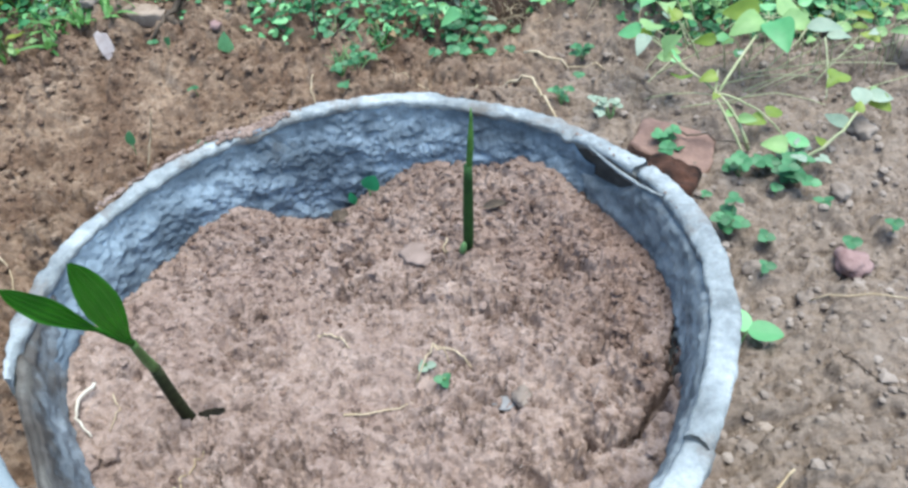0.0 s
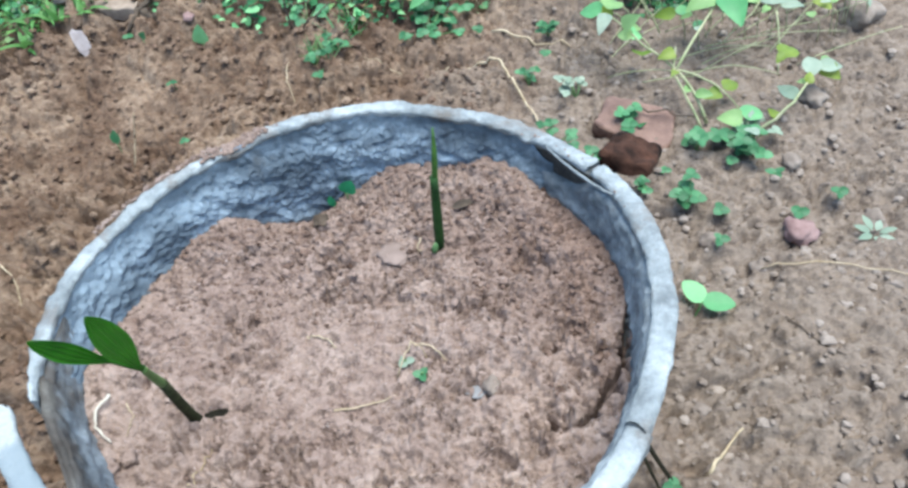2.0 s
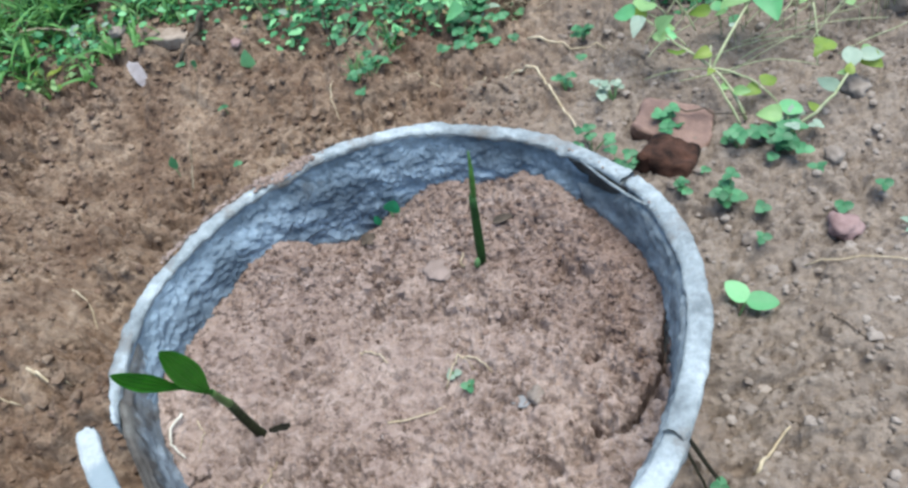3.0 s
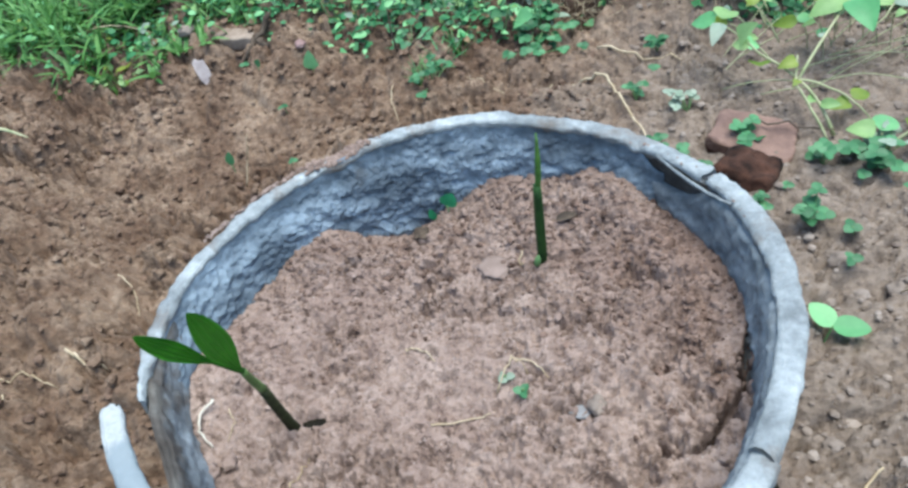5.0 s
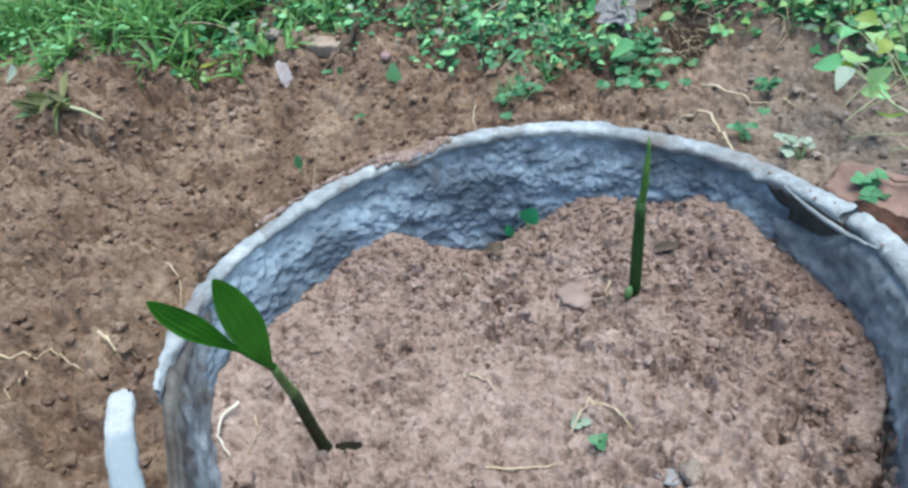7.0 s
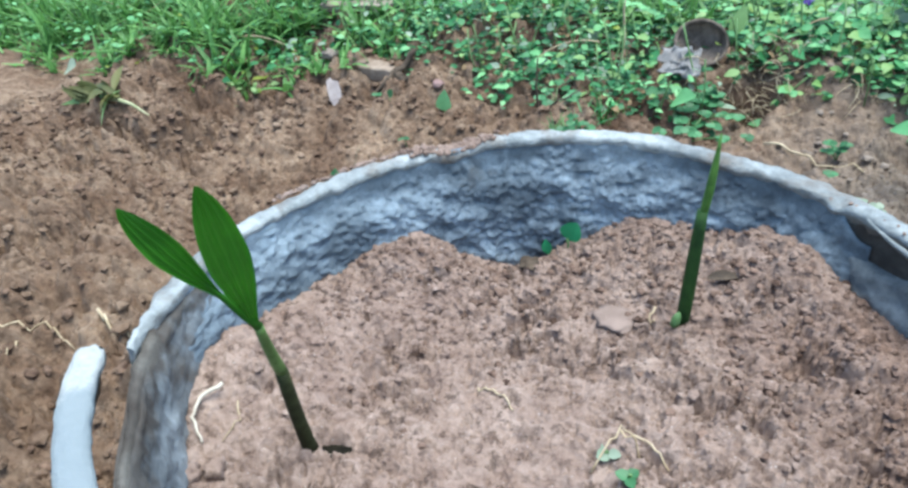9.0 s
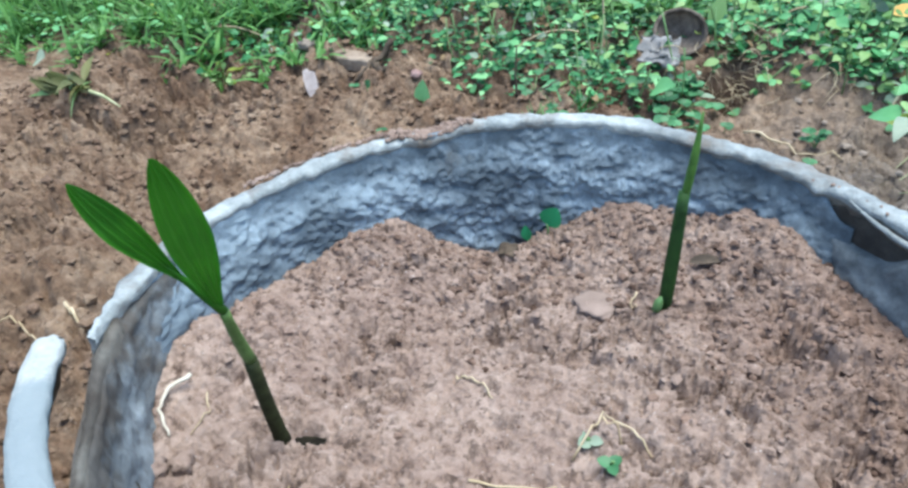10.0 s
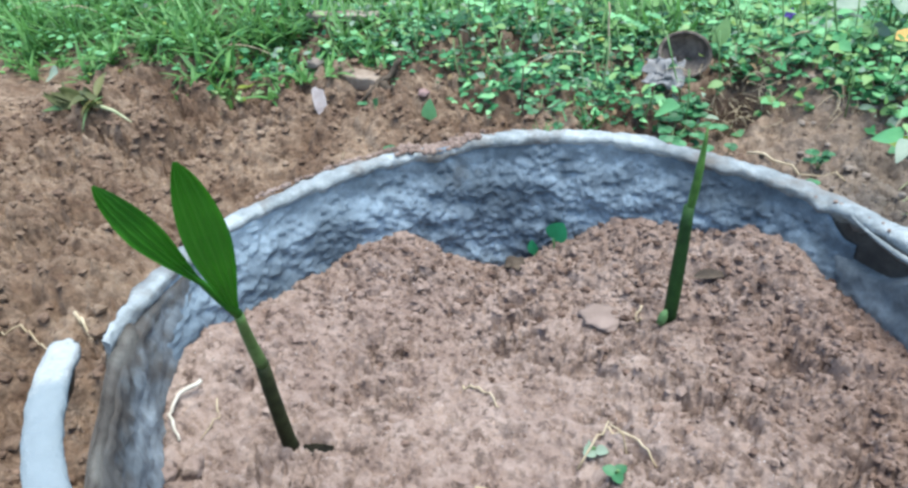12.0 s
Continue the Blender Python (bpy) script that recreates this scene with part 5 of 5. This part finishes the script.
# leaves close to the bank, in sight at the end
for x, y, zz, ln, mat in ((0.262, 0.495, 0.030, 0.030, LIME), (0.285, 0.535, 0.05, 0.034, PALE), (0.272, 0.47, 0.022, 0.028, PALE), (0.295, 0.57, 0.05, 0.032, LIME), (0.265, 0.545, 0.02, 0.028, SILVER), (0.29, 0.50, 0.045, 0.03, LIME), (0.31, 0.61, 0.06, 0.034, PALE), (0.28, 0.59, 0.03, 0.03, WEED)):
    branch([(x + 0.03, y - 0.01, 0.0), (x + 0.015, y, zz * 0.6), (x, y, zz)], 0.0016, [((x, y, zz), (rng.uniform(-0.8, 0.2), rng.uniform(-0.6, 0.4), 0.2), ln, ln * 0.75, mat, "heart")])
for k in range(70):
    x, y = rng.uniform(0.30, 0.58), rng.uniform(0.46, 0.64)
    zz = rng.uniform(0.0, 0.05)
    w = rng.uniform(0, 6.28)
    n = rng.uniform(0.014, 0.036)
    branch([(x + 0.02, y + 0.01, -0.02), (x + 0.01, y, zz * 0.6), (x, y, zz)], 0.0009,
           [((x, y, zz), (math.cos(w), math.sin(w), rng.uniform(-0.2, 0.6)), n, n * rng.uniform(0.4, 0.75), rng.choice((LIME, PALE, PALE, WEED, SILVER)), rng.choice(("heart", "oval", "lance")))])

for k in range(16):
    x, y = rng.uniform(0.24, 0.50), rng.uniform(0.42, 0.58)
    w = rng.uniform(-0.5, 0.9)
    n = rng.uniform(0.05, 0.12)
    ex, ey = x + n * math.cos(w), y + n * math.sin(w)
    branch([(x, y, gz(x, y) + 0.002), (x + 0.5 * n * math.cos(w), y + 0.5 * n * math.sin(w), gz(x, y) + 0.02), (ex, ey, gz(ex, ey) + rng.uniform(0.01, 0.06))], 0.0011, [])

# ---- weeds and grass at the back ----
EDGE_X = (-2.4, -1.2, -0.9, -0.7, -0.6, -0.5, -0.36, -0.3, -0.2, -0.08, 0.0, 0.07, 0.11, 0.24, 0.34, 0.42, 1.0)
EDGE_Y = (0.80, 0.745, 0.71, 0.70, 0.735, 0.765, 0.745, 0.73, 0.675, 0.655, 0.635, 0.635, 0.700, 0.662, 0.60, 0.57, 0.52)


def green_edge(x):
    """How far back the plant cover begins."""
    return float(np.interp(x, EDGE_X, EDGE_Y)) + 0.012 * math.sin(x * 37) + 0.01 * math.sin(x * 61 + 2)


def scatter(count, x0, x1, y0, y1, seed, thin=0.0):
    r = random.Random(seed)
    out = []
    while len(out) < count:
        x, y = r.uniform(x0, x1), y0 + (y1 - y0) * r.random() ** 1.25
        e = green_edge(x)
        # the cover thins out unevenly behind and to the sides
        reach = ((x + 0.35) / 1.35) ** 2 + ((y - 0.85) / 0.75) ** 2 + 0.5 * noise.noise(Vector((x * 2.3, y * 2.3, 4)))
        litter = -0.02 < x < 0.085 and 0.665 < y < 0.79 or 0.07 < x < 0.14 and y < 0.72 or -0.61 < x < -0.43 and 0.79 < y < 0.87
        if litter and r.random() < 0.84:
            continue
        if y > e + r.gauss(0, 0.025) and r.random() < 1.5 - reach:
            out.append((x, y, r))
    xs, ys = np.array([p[0] for p in out]), np.array([p[1] for p in out])
    return [(x, y, float(z), r) for (x, y, r), z in zip(out, ground_z(xs, ys))]


# clover carpet
g = Geo()
for x, y, z, r in scatter(5200, -0.62, 0.55, 0.58, 1.5, 1):
    h = 0.008 + 0.03 * r.random() * min(1, 0.35 + 2.2 * (y - 0.62))
    s = 0.0034 + 0.0062 * r.random() ** 1.5
    spin = r.uniform(0, 6.28)
    tilt = (r.uniform(-0.9, 0.9), r.uniform(-1.3, 0.5), 1)
    for q in range(3):
        w = spin + q * 2.094
        blade(g, (x, y, z + h), (math.cos(w), math.sin(w), r.uniform(-0.1, 0.3)), tilt, s, s * 0.95, "round", 0.2, 0.2, 5, 3)
tagged(part("clover_carpet", g, CLOVER), "dense carpet of low blue-green clover leaves", "weeds", kind="stuff")
# dark low leaves under the rest
g = Geo()
for x, y, z, r in scatter(6500, -0.7, 0.7, 0.58, 1.35, 44):
    w = r.uniform(0, 6.28)
    ln = r.uniform(0.008, 0.019)
    blade(g, (x, y, z + r.uniform(0.002, 0.022)), (math.cos(w), math.sin(w), r.uniform(-0.1, 0.5)), (r.uniform(-0.8, 0.8), r.uniform(-1.2, 0.3), 1), ln, ln * r.uniform(0.6, 0.95), r.choice(("round", "oval", "heart")), 0.2, 0.3, 4, 3)
tagged(part("weeds", g, SHADY), "dark green low leaves under the clover", "weeds", kind="stuff")
# taller broad-leaved weeds
for mat, count, seed, x0, x1, y0, what in ((WEED, 2600, 2, -0.45, 0.9, 0.62, "mid-green pointed weed leaves in a low tangle"), (PALE, 950, 3, -0.1, 0.9, 0.62, "pale green weed leaves among the tangle"),
                                           (SILVER, 420, 4, -1.6, 0.8, 0.60, "grey-green small weed leaves near the earth"), (LIME, 260, 5, -1.7, 0.9, 0.60, "yellow-green leaves scattered through the weeds")):
    g = Geo()
    for x, y, z, r in scatter(count, x0, x1, y0, 1.5, seed):
        h = (0.015 + 0.07 * r.random()) * min(1.2, 0.35 + 1.6 * max(0, y - green_edge(x)))
        if mat is SILVER:
            h *= 0.4
        w = r.uniform(0, 6.28)
        ln = 0.007 + 0.016 * r.random() ** 1.6
        blade(g, (x, y, z + h), (math.cos(w), math.sin(w), r.uniform(-0.1, 0.6)), (r.uniform(-0.9, 0.9), r.uniform(-1.2, 0.3), 1), ln, ln * r.uniform(0.45, 0.7), r.choice(("heart", "oval", "lance")), 0.2, 0.4, 6, 3)
    tagged(part("weeds", g, mat), what, "weeds", kind="stuff")
# broad leaves that stand thicker on one side
for mat, count, seed, what in ((WEED, 2200, 61, "broad mid-green weed leaves in a thick stand"), (PALE, 1500, 62, "broad pale green weed leaves in a thick stand")):
    g = Geo()
    for x, y, z, r in scatter(count, 0.08, 0.95, 0.64, 1.5, seed):
        w = r.uniform(0, 6.28)
        ln = 0.009 + 0.018 * r.random() ** 1.6
        h = (0.01 + 0.06 * r.random()) * min(1.2, 0.4 + 1.8 * max(0, y - green_edge(x)))
        blade(g, (x, y, z + h), (math.cos(w), math.sin(w), r.uniform(-0.1, 0.5)), (r.uniform(-0.7, 0.7), r.uniform(-1.3, 0.1), 1), ln, ln * r.uniform(0.5, 0.75), r.choice(("heart", "oval", "lance")), 0.2, 0.5, 6, 3)
    tagged(part("weeds", g, mat), what, "weeds", kind="stuff")
# small pale and withered leaves that break up the carpet
for mat, count, seed, what in ((SILVER, 600, 41, "tiny grey-green leaves scattered in the clover"), (PALE, 800, 42, "tiny pale green leaves scattered in the clover"), (DEAD, 700, 43, "brown withered leaves scattered in the clover")):
    g = Geo()
    for x, y, z, r in scatter(count, -0.6, 0.6, 0.60, 1.2, seed):
        w = r.uniform(0, 6.28)
        ln = r.uniform(0.007, 0.018)
        h = r.uniform(0.004, 0.045) * (0.4 if mat is DEAD else 1)
        blade(g, (x, y, z + h), (math.cos(w), math.sin(w), r.uniform(-0.2, 0.9)), (r.uniform(-1, 1), r.uniform(-1.2, 0.2), 0.8), ln, ln * r.uniform(0.35, 0.8), r.choice(("oval", "lance", "round")), 0.3, 0.5, 5, 3)
    tagged(part("leaf_litter" if mat is DEAD else "weeds", g, mat), what, "weeds", kind="stuff")
# stems under the leaves
g = Geo()
for x, y, z, r in scatter(600, -0.5, 0.9, 0.62, 1.5, 6):
    h = r.uniform(0.03, 0.09)
    tube(g, bend((x, y, z - 0.003), (x + r.uniform(-0.03, 0.03), y + r.uniform(-0.03, 0.03), z + h), (r.uniform(-0.006, 0.006), 0, 0), 4), 0.0011, 4)
tagged(part("weed_stems", g, GREEN_STEM), "thin green weed stems", "weeds", kind="stuff")
# grass
g = Geo()
tufts = scatter(160, -1.5, -0.44, 0.60, 0.85, 17) + scatter(520, -1.9, -0.36, 0.60, 1.6, 7) + scatter(130, -0.48, 0.1, 0.84, 1.5, 8) + scatter(90, 0.14, 1.0, 0.84, 1.5, 9) + scatter(120, -1.9, 1.2, 1.2, 2.0, 14)
for x, y, z, r in tufts:
    depth = max(0, y - green_edge(x))
    tall = r.uniform(0.45, 1.0) * (0.055 + min(0.10, depth * 0.5))
    wide = r.uniform(0.7, 1.3)
    for k in range(r.randrange(9, 17)):
        w = r.uniform(0, 6.28)
        lean = r.uniform(0.1, 1.6)
        bx, by = x + r.gauss(0, 0.010), y + r.gauss(0, 0.010)
        blade(g, (bx, by, z - 0.004), (math.cos(w) * lean, math.sin(w) * lean - 0.1, 1), (-math.cos(w), -math.sin(w) - 0.2, 0.6), tall * r.uniform(0.5, 1.25), wide * r.uniform(0.0045, 0.0105), "blade", 0.25, r.uniform(0.1, 1.3), 7, 3)
tagged(part("grass", g, GRASS), "long bright green grass blades at the edge of the dug earth", "grass", kind="stuff")
# low leafy fringe where the grass meets the earth
g = Geo()
for x, y, z, r in scatter(1100, -1.7, -0.35, 0.60, 1.0, 10):
    w = r.uniform(0, 6.28)
    ln = r.uniform(0.007, 0.018)
    h = r.uniform(0.004, 0.04)
    blade(g, (x, y, z + h), (math.cos(w), math.sin(w), r.uniform(0, 0.6)), (0, -0.5, 1), ln, ln * r.uniform(0.4, 0.75), "oval", 0.2, 0.3, 5, 3)
tagged(part("leafy_fringe", g, WEED), "small green leaves fringing the grass", "weeds", kind="stuff")
# dry stalks and roots on the bank
g = Geo()
r = random.Random(12)
for k in range(100):
    x, y = r.gauss(0.108, 0.022) + 0.03 * (k % 4 == 0), r.gauss(0.695, 0.02)
    z = gz(x, y)
    tube(g, bend((x, y, z + r.uniform(0, 0.03)), (x + r.gauss(0, 0.022), y + r.gauss(0, 0.016), z + r.uniform(0, 0.03)), (r.gauss(0, 0.01), r.gauss(0, 0.01), r.uniform(0, 0.018)), 6), r.uniform(0.0002, 0.0006), 4)
for k in range(26):
    x, y = r.uniform(0.13, 0.33), r.gauss(0.665, 0.014)
    z = gz(x, y)
    tube(g, bend((x, y, z + r.uniform(0, 0.012)), (x + r.gauss(0, 0.014), y - abs(r.gauss(0, 0.02)), gz(x, y - 0.015) + r.uniform(0, 0.008)), (r.gauss(0, 0.006), 0, r.uniform(0, 0.008)), 6), r.uniform(0.0003, 0.0007), 4)
tagged(part("dry_roots", g, STRAW), "tangle of dry straw-coloured roots on the bank", "roots", kind="stuff")
g = Geo()
for x, y, z, r in scatter(60, -1.5, 0.8, 0.72, 1.9, 13):
    tube(g, bend((x, y, z + 0.01), (x + r.gauss(0, 0.08), y + r.gauss(0, 0.05), z + r.uniform(0.01, 0.05)), (0, 0, 0.012), 6), r.uniform(0.0007, 0.0013), 4)
tagged(part("dry_stalks", g, STRAW), "dry straw stalks caught in the weeds", "straw", kind="stuff")

o = at_ground(0.290, 0.815)
p = thing("broadleaf_weed", o, "leafy weed with broad pale green leaves", "weed")
r = random.Random(40)
for k in range(16):
    w = r.uniform(0, 6.28)
    d = r.uniform(0.01, 0.07)
    top = (math.cos(w) * d, math.sin(w) * d, r.uniform(0.03, 0.10))
    s = Geo()
    tube(s, bend((0, 0, -0.004), top, (0, 0, 0.01), 5), 0.0013, 5)
    st = part("stalk", s, GREEN_STEM, p)
    f = Geo()
    blade(f, top, (math.cos(w), math.sin(w) - 0.3, 0.1), (0, -0.7, 1), r.uniform(0.04, 0.065), r.uniform(0.022, 0.034), "oval", 0.15, 0.4, 9, 5)
    part("leaf", f, r.choice((PALE, WEED, SILVER)), st)

# thin grassy weeds that stand out in front of the clover
for x, y, h, seed in ((-0.112, 0.535, 0.045, 71), (-0.085, 0.56, 0.055, 72), (-0.06, 0.60, 0.06, 73)):
    r = random.Random(seed)
    g = Geo()
    for k in range(22):
        w = r.uniform(0, 6.28)
        lean = r.uniform(0.1, 1.5)
        blade(g, (r.gauss(0, 0.006), r.gauss(0, 0.006), -0.003), (math.cos(w) * lean, math.sin(w) * lean, 1), (-math.cos(w), -math.sin(w), 0.6), h * r.uniform(0.4, 1.1), r.uniform(0.0018, 0.004), "blade", 0.25, r.uniform(0.2, 1.0), 6, 3)
    place("grass_tuft", g, SHADY if seed == 72 else GRASS, at_ground(x, y), "thin tuft of grassy weed on bare earth", "grass", "grass tufts")
o = at_ground(0.439, 0.157)
p = thing("weed_sprig", o, "small whitish grey-green weed sprig on sandy earth", "weed")
r = random.Random(75)
for k in range(7):
    w = k * 0.9
    f = Geo()
    blade(f, (0.004 * math.cos(w), 0.004 * math.sin(w), 0.004), (math.cos(w), math.sin(w), 0.4), (0, -0.3, 1), r.uniform(0.012, 0.02), r.uniform(0.005, 0.008), "oval", 0.2, 0.3, 6, 3)
    part("leaf", f, SILVER, p)

# a leafy yellow-green weed at the edge of the grass
o = at_ground(-0.64, 0.695)
p = thing("leafy_weed", o, "bushy low weed with small yellow-green leaves", "weed")
r = random.Random(78)
for k in range(34):
    w, d = r.uniform(0, 6.28), 0.042 * math.sqrt(r.random())
    top = (math.cos(w) * d, math.sin(w) * d * 0.7, r.uniform(0.008, 0.045) * (1.2 - d / 0.05))
    f = Geo()
    tube(f, bend((top[0] * 0.3, top[1] * 0.3, -0.004), top, (0, 0, 0.004), 4), 0.0007, 4)
    blade(f, top, (math.cos(w), math.sin(w) - 0.3, r.uniform(0.0, 0.5)), (r.uniform(-0.5, 0.5), -0.6, 1), r.uniform(0.014, 0.026), r.uniform(0.007, 0.013), r.choice(("oval", "lance")), 0.2, 0.4, 6, 3)
    part("leaf", f, LIME if k % 4 == 0 else PALE, p)

# a tiny violet flower, a yellowed leaf, a tall stalk
o = at_ground(0.166, 0.830)
p = thing("wild_flower", o, "tiny violet wild flower on a thin stem", "flower")
s = Geo()
tube(s, bend((0, 0, -0.003), (0, -0.02, 0.06), (0.004, 0, 0), 6), 0.0009, 5)
part("stem", s, GREEN_STEM, p)
for k in range(5):
    f = Geo()
    w = k * 1.2566
    blade(f, (0, -0.02, 0.06), (math.cos(w), -0.3, math.sin(w)), (0, -1, 0.3), 0.008, 0.006, "round", 0.1, 0.1, 5, 3)
    part("petal", f, PETAL, p)
g = Geo()
blade(g, (0, 0, 0), (1, 0.1, 0.1), (0, -0.5, 1), 0.05, 0.022, "lance", 0.2, 0.2, 8, 5)
place("yellow_leaf", g, YELLOW, at_ground(0.272, 0.722, 0.04), "yellowed fallen leaf caught on weeds", "leaf")
strand("twig", [(-0.06, 0.73, 0), (-0.058, 0.735, 0.06), (-0.062, 0.74, 0.12)], 0.0020, STRAW, "thin dry stalk standing in clover", "stalk", gz, 0, 0.001, 31)
sprout(*at_ground(0.018, 0.625), (0.45, -0.5, 0.35), (0, -0.6, 0.8), 0.036, 0.030, 8, "large pale heart-shaped leaf at the clover's edge", WEED, "heart", 0.026)
sprout(*at_ground(0.078, 0.762), (0.2, -0.3, 0.9), (0.3, -0.9, 0.5), 0.046, 0.022, 12, "upright pale green leaf beside the coconut shell", PALE, "oval", 0.03)
sprout(*at_ground(-1.000, 0.688), (0.7, -0.3, 0.3), (0, -0.7, 0.8), 0.040, 0.032, 13, "round grey-green leaf at the grass edge", SILVER, "round", 0.014)
sprout(*at_ground(-0.075, 0.72), (-0.6, -0.3, 0.3), (0, -0.6, 0.8), 0.034, 0.020, 9, "pale pointed leaf standing above clover", SILVER, "heart", 0.03)
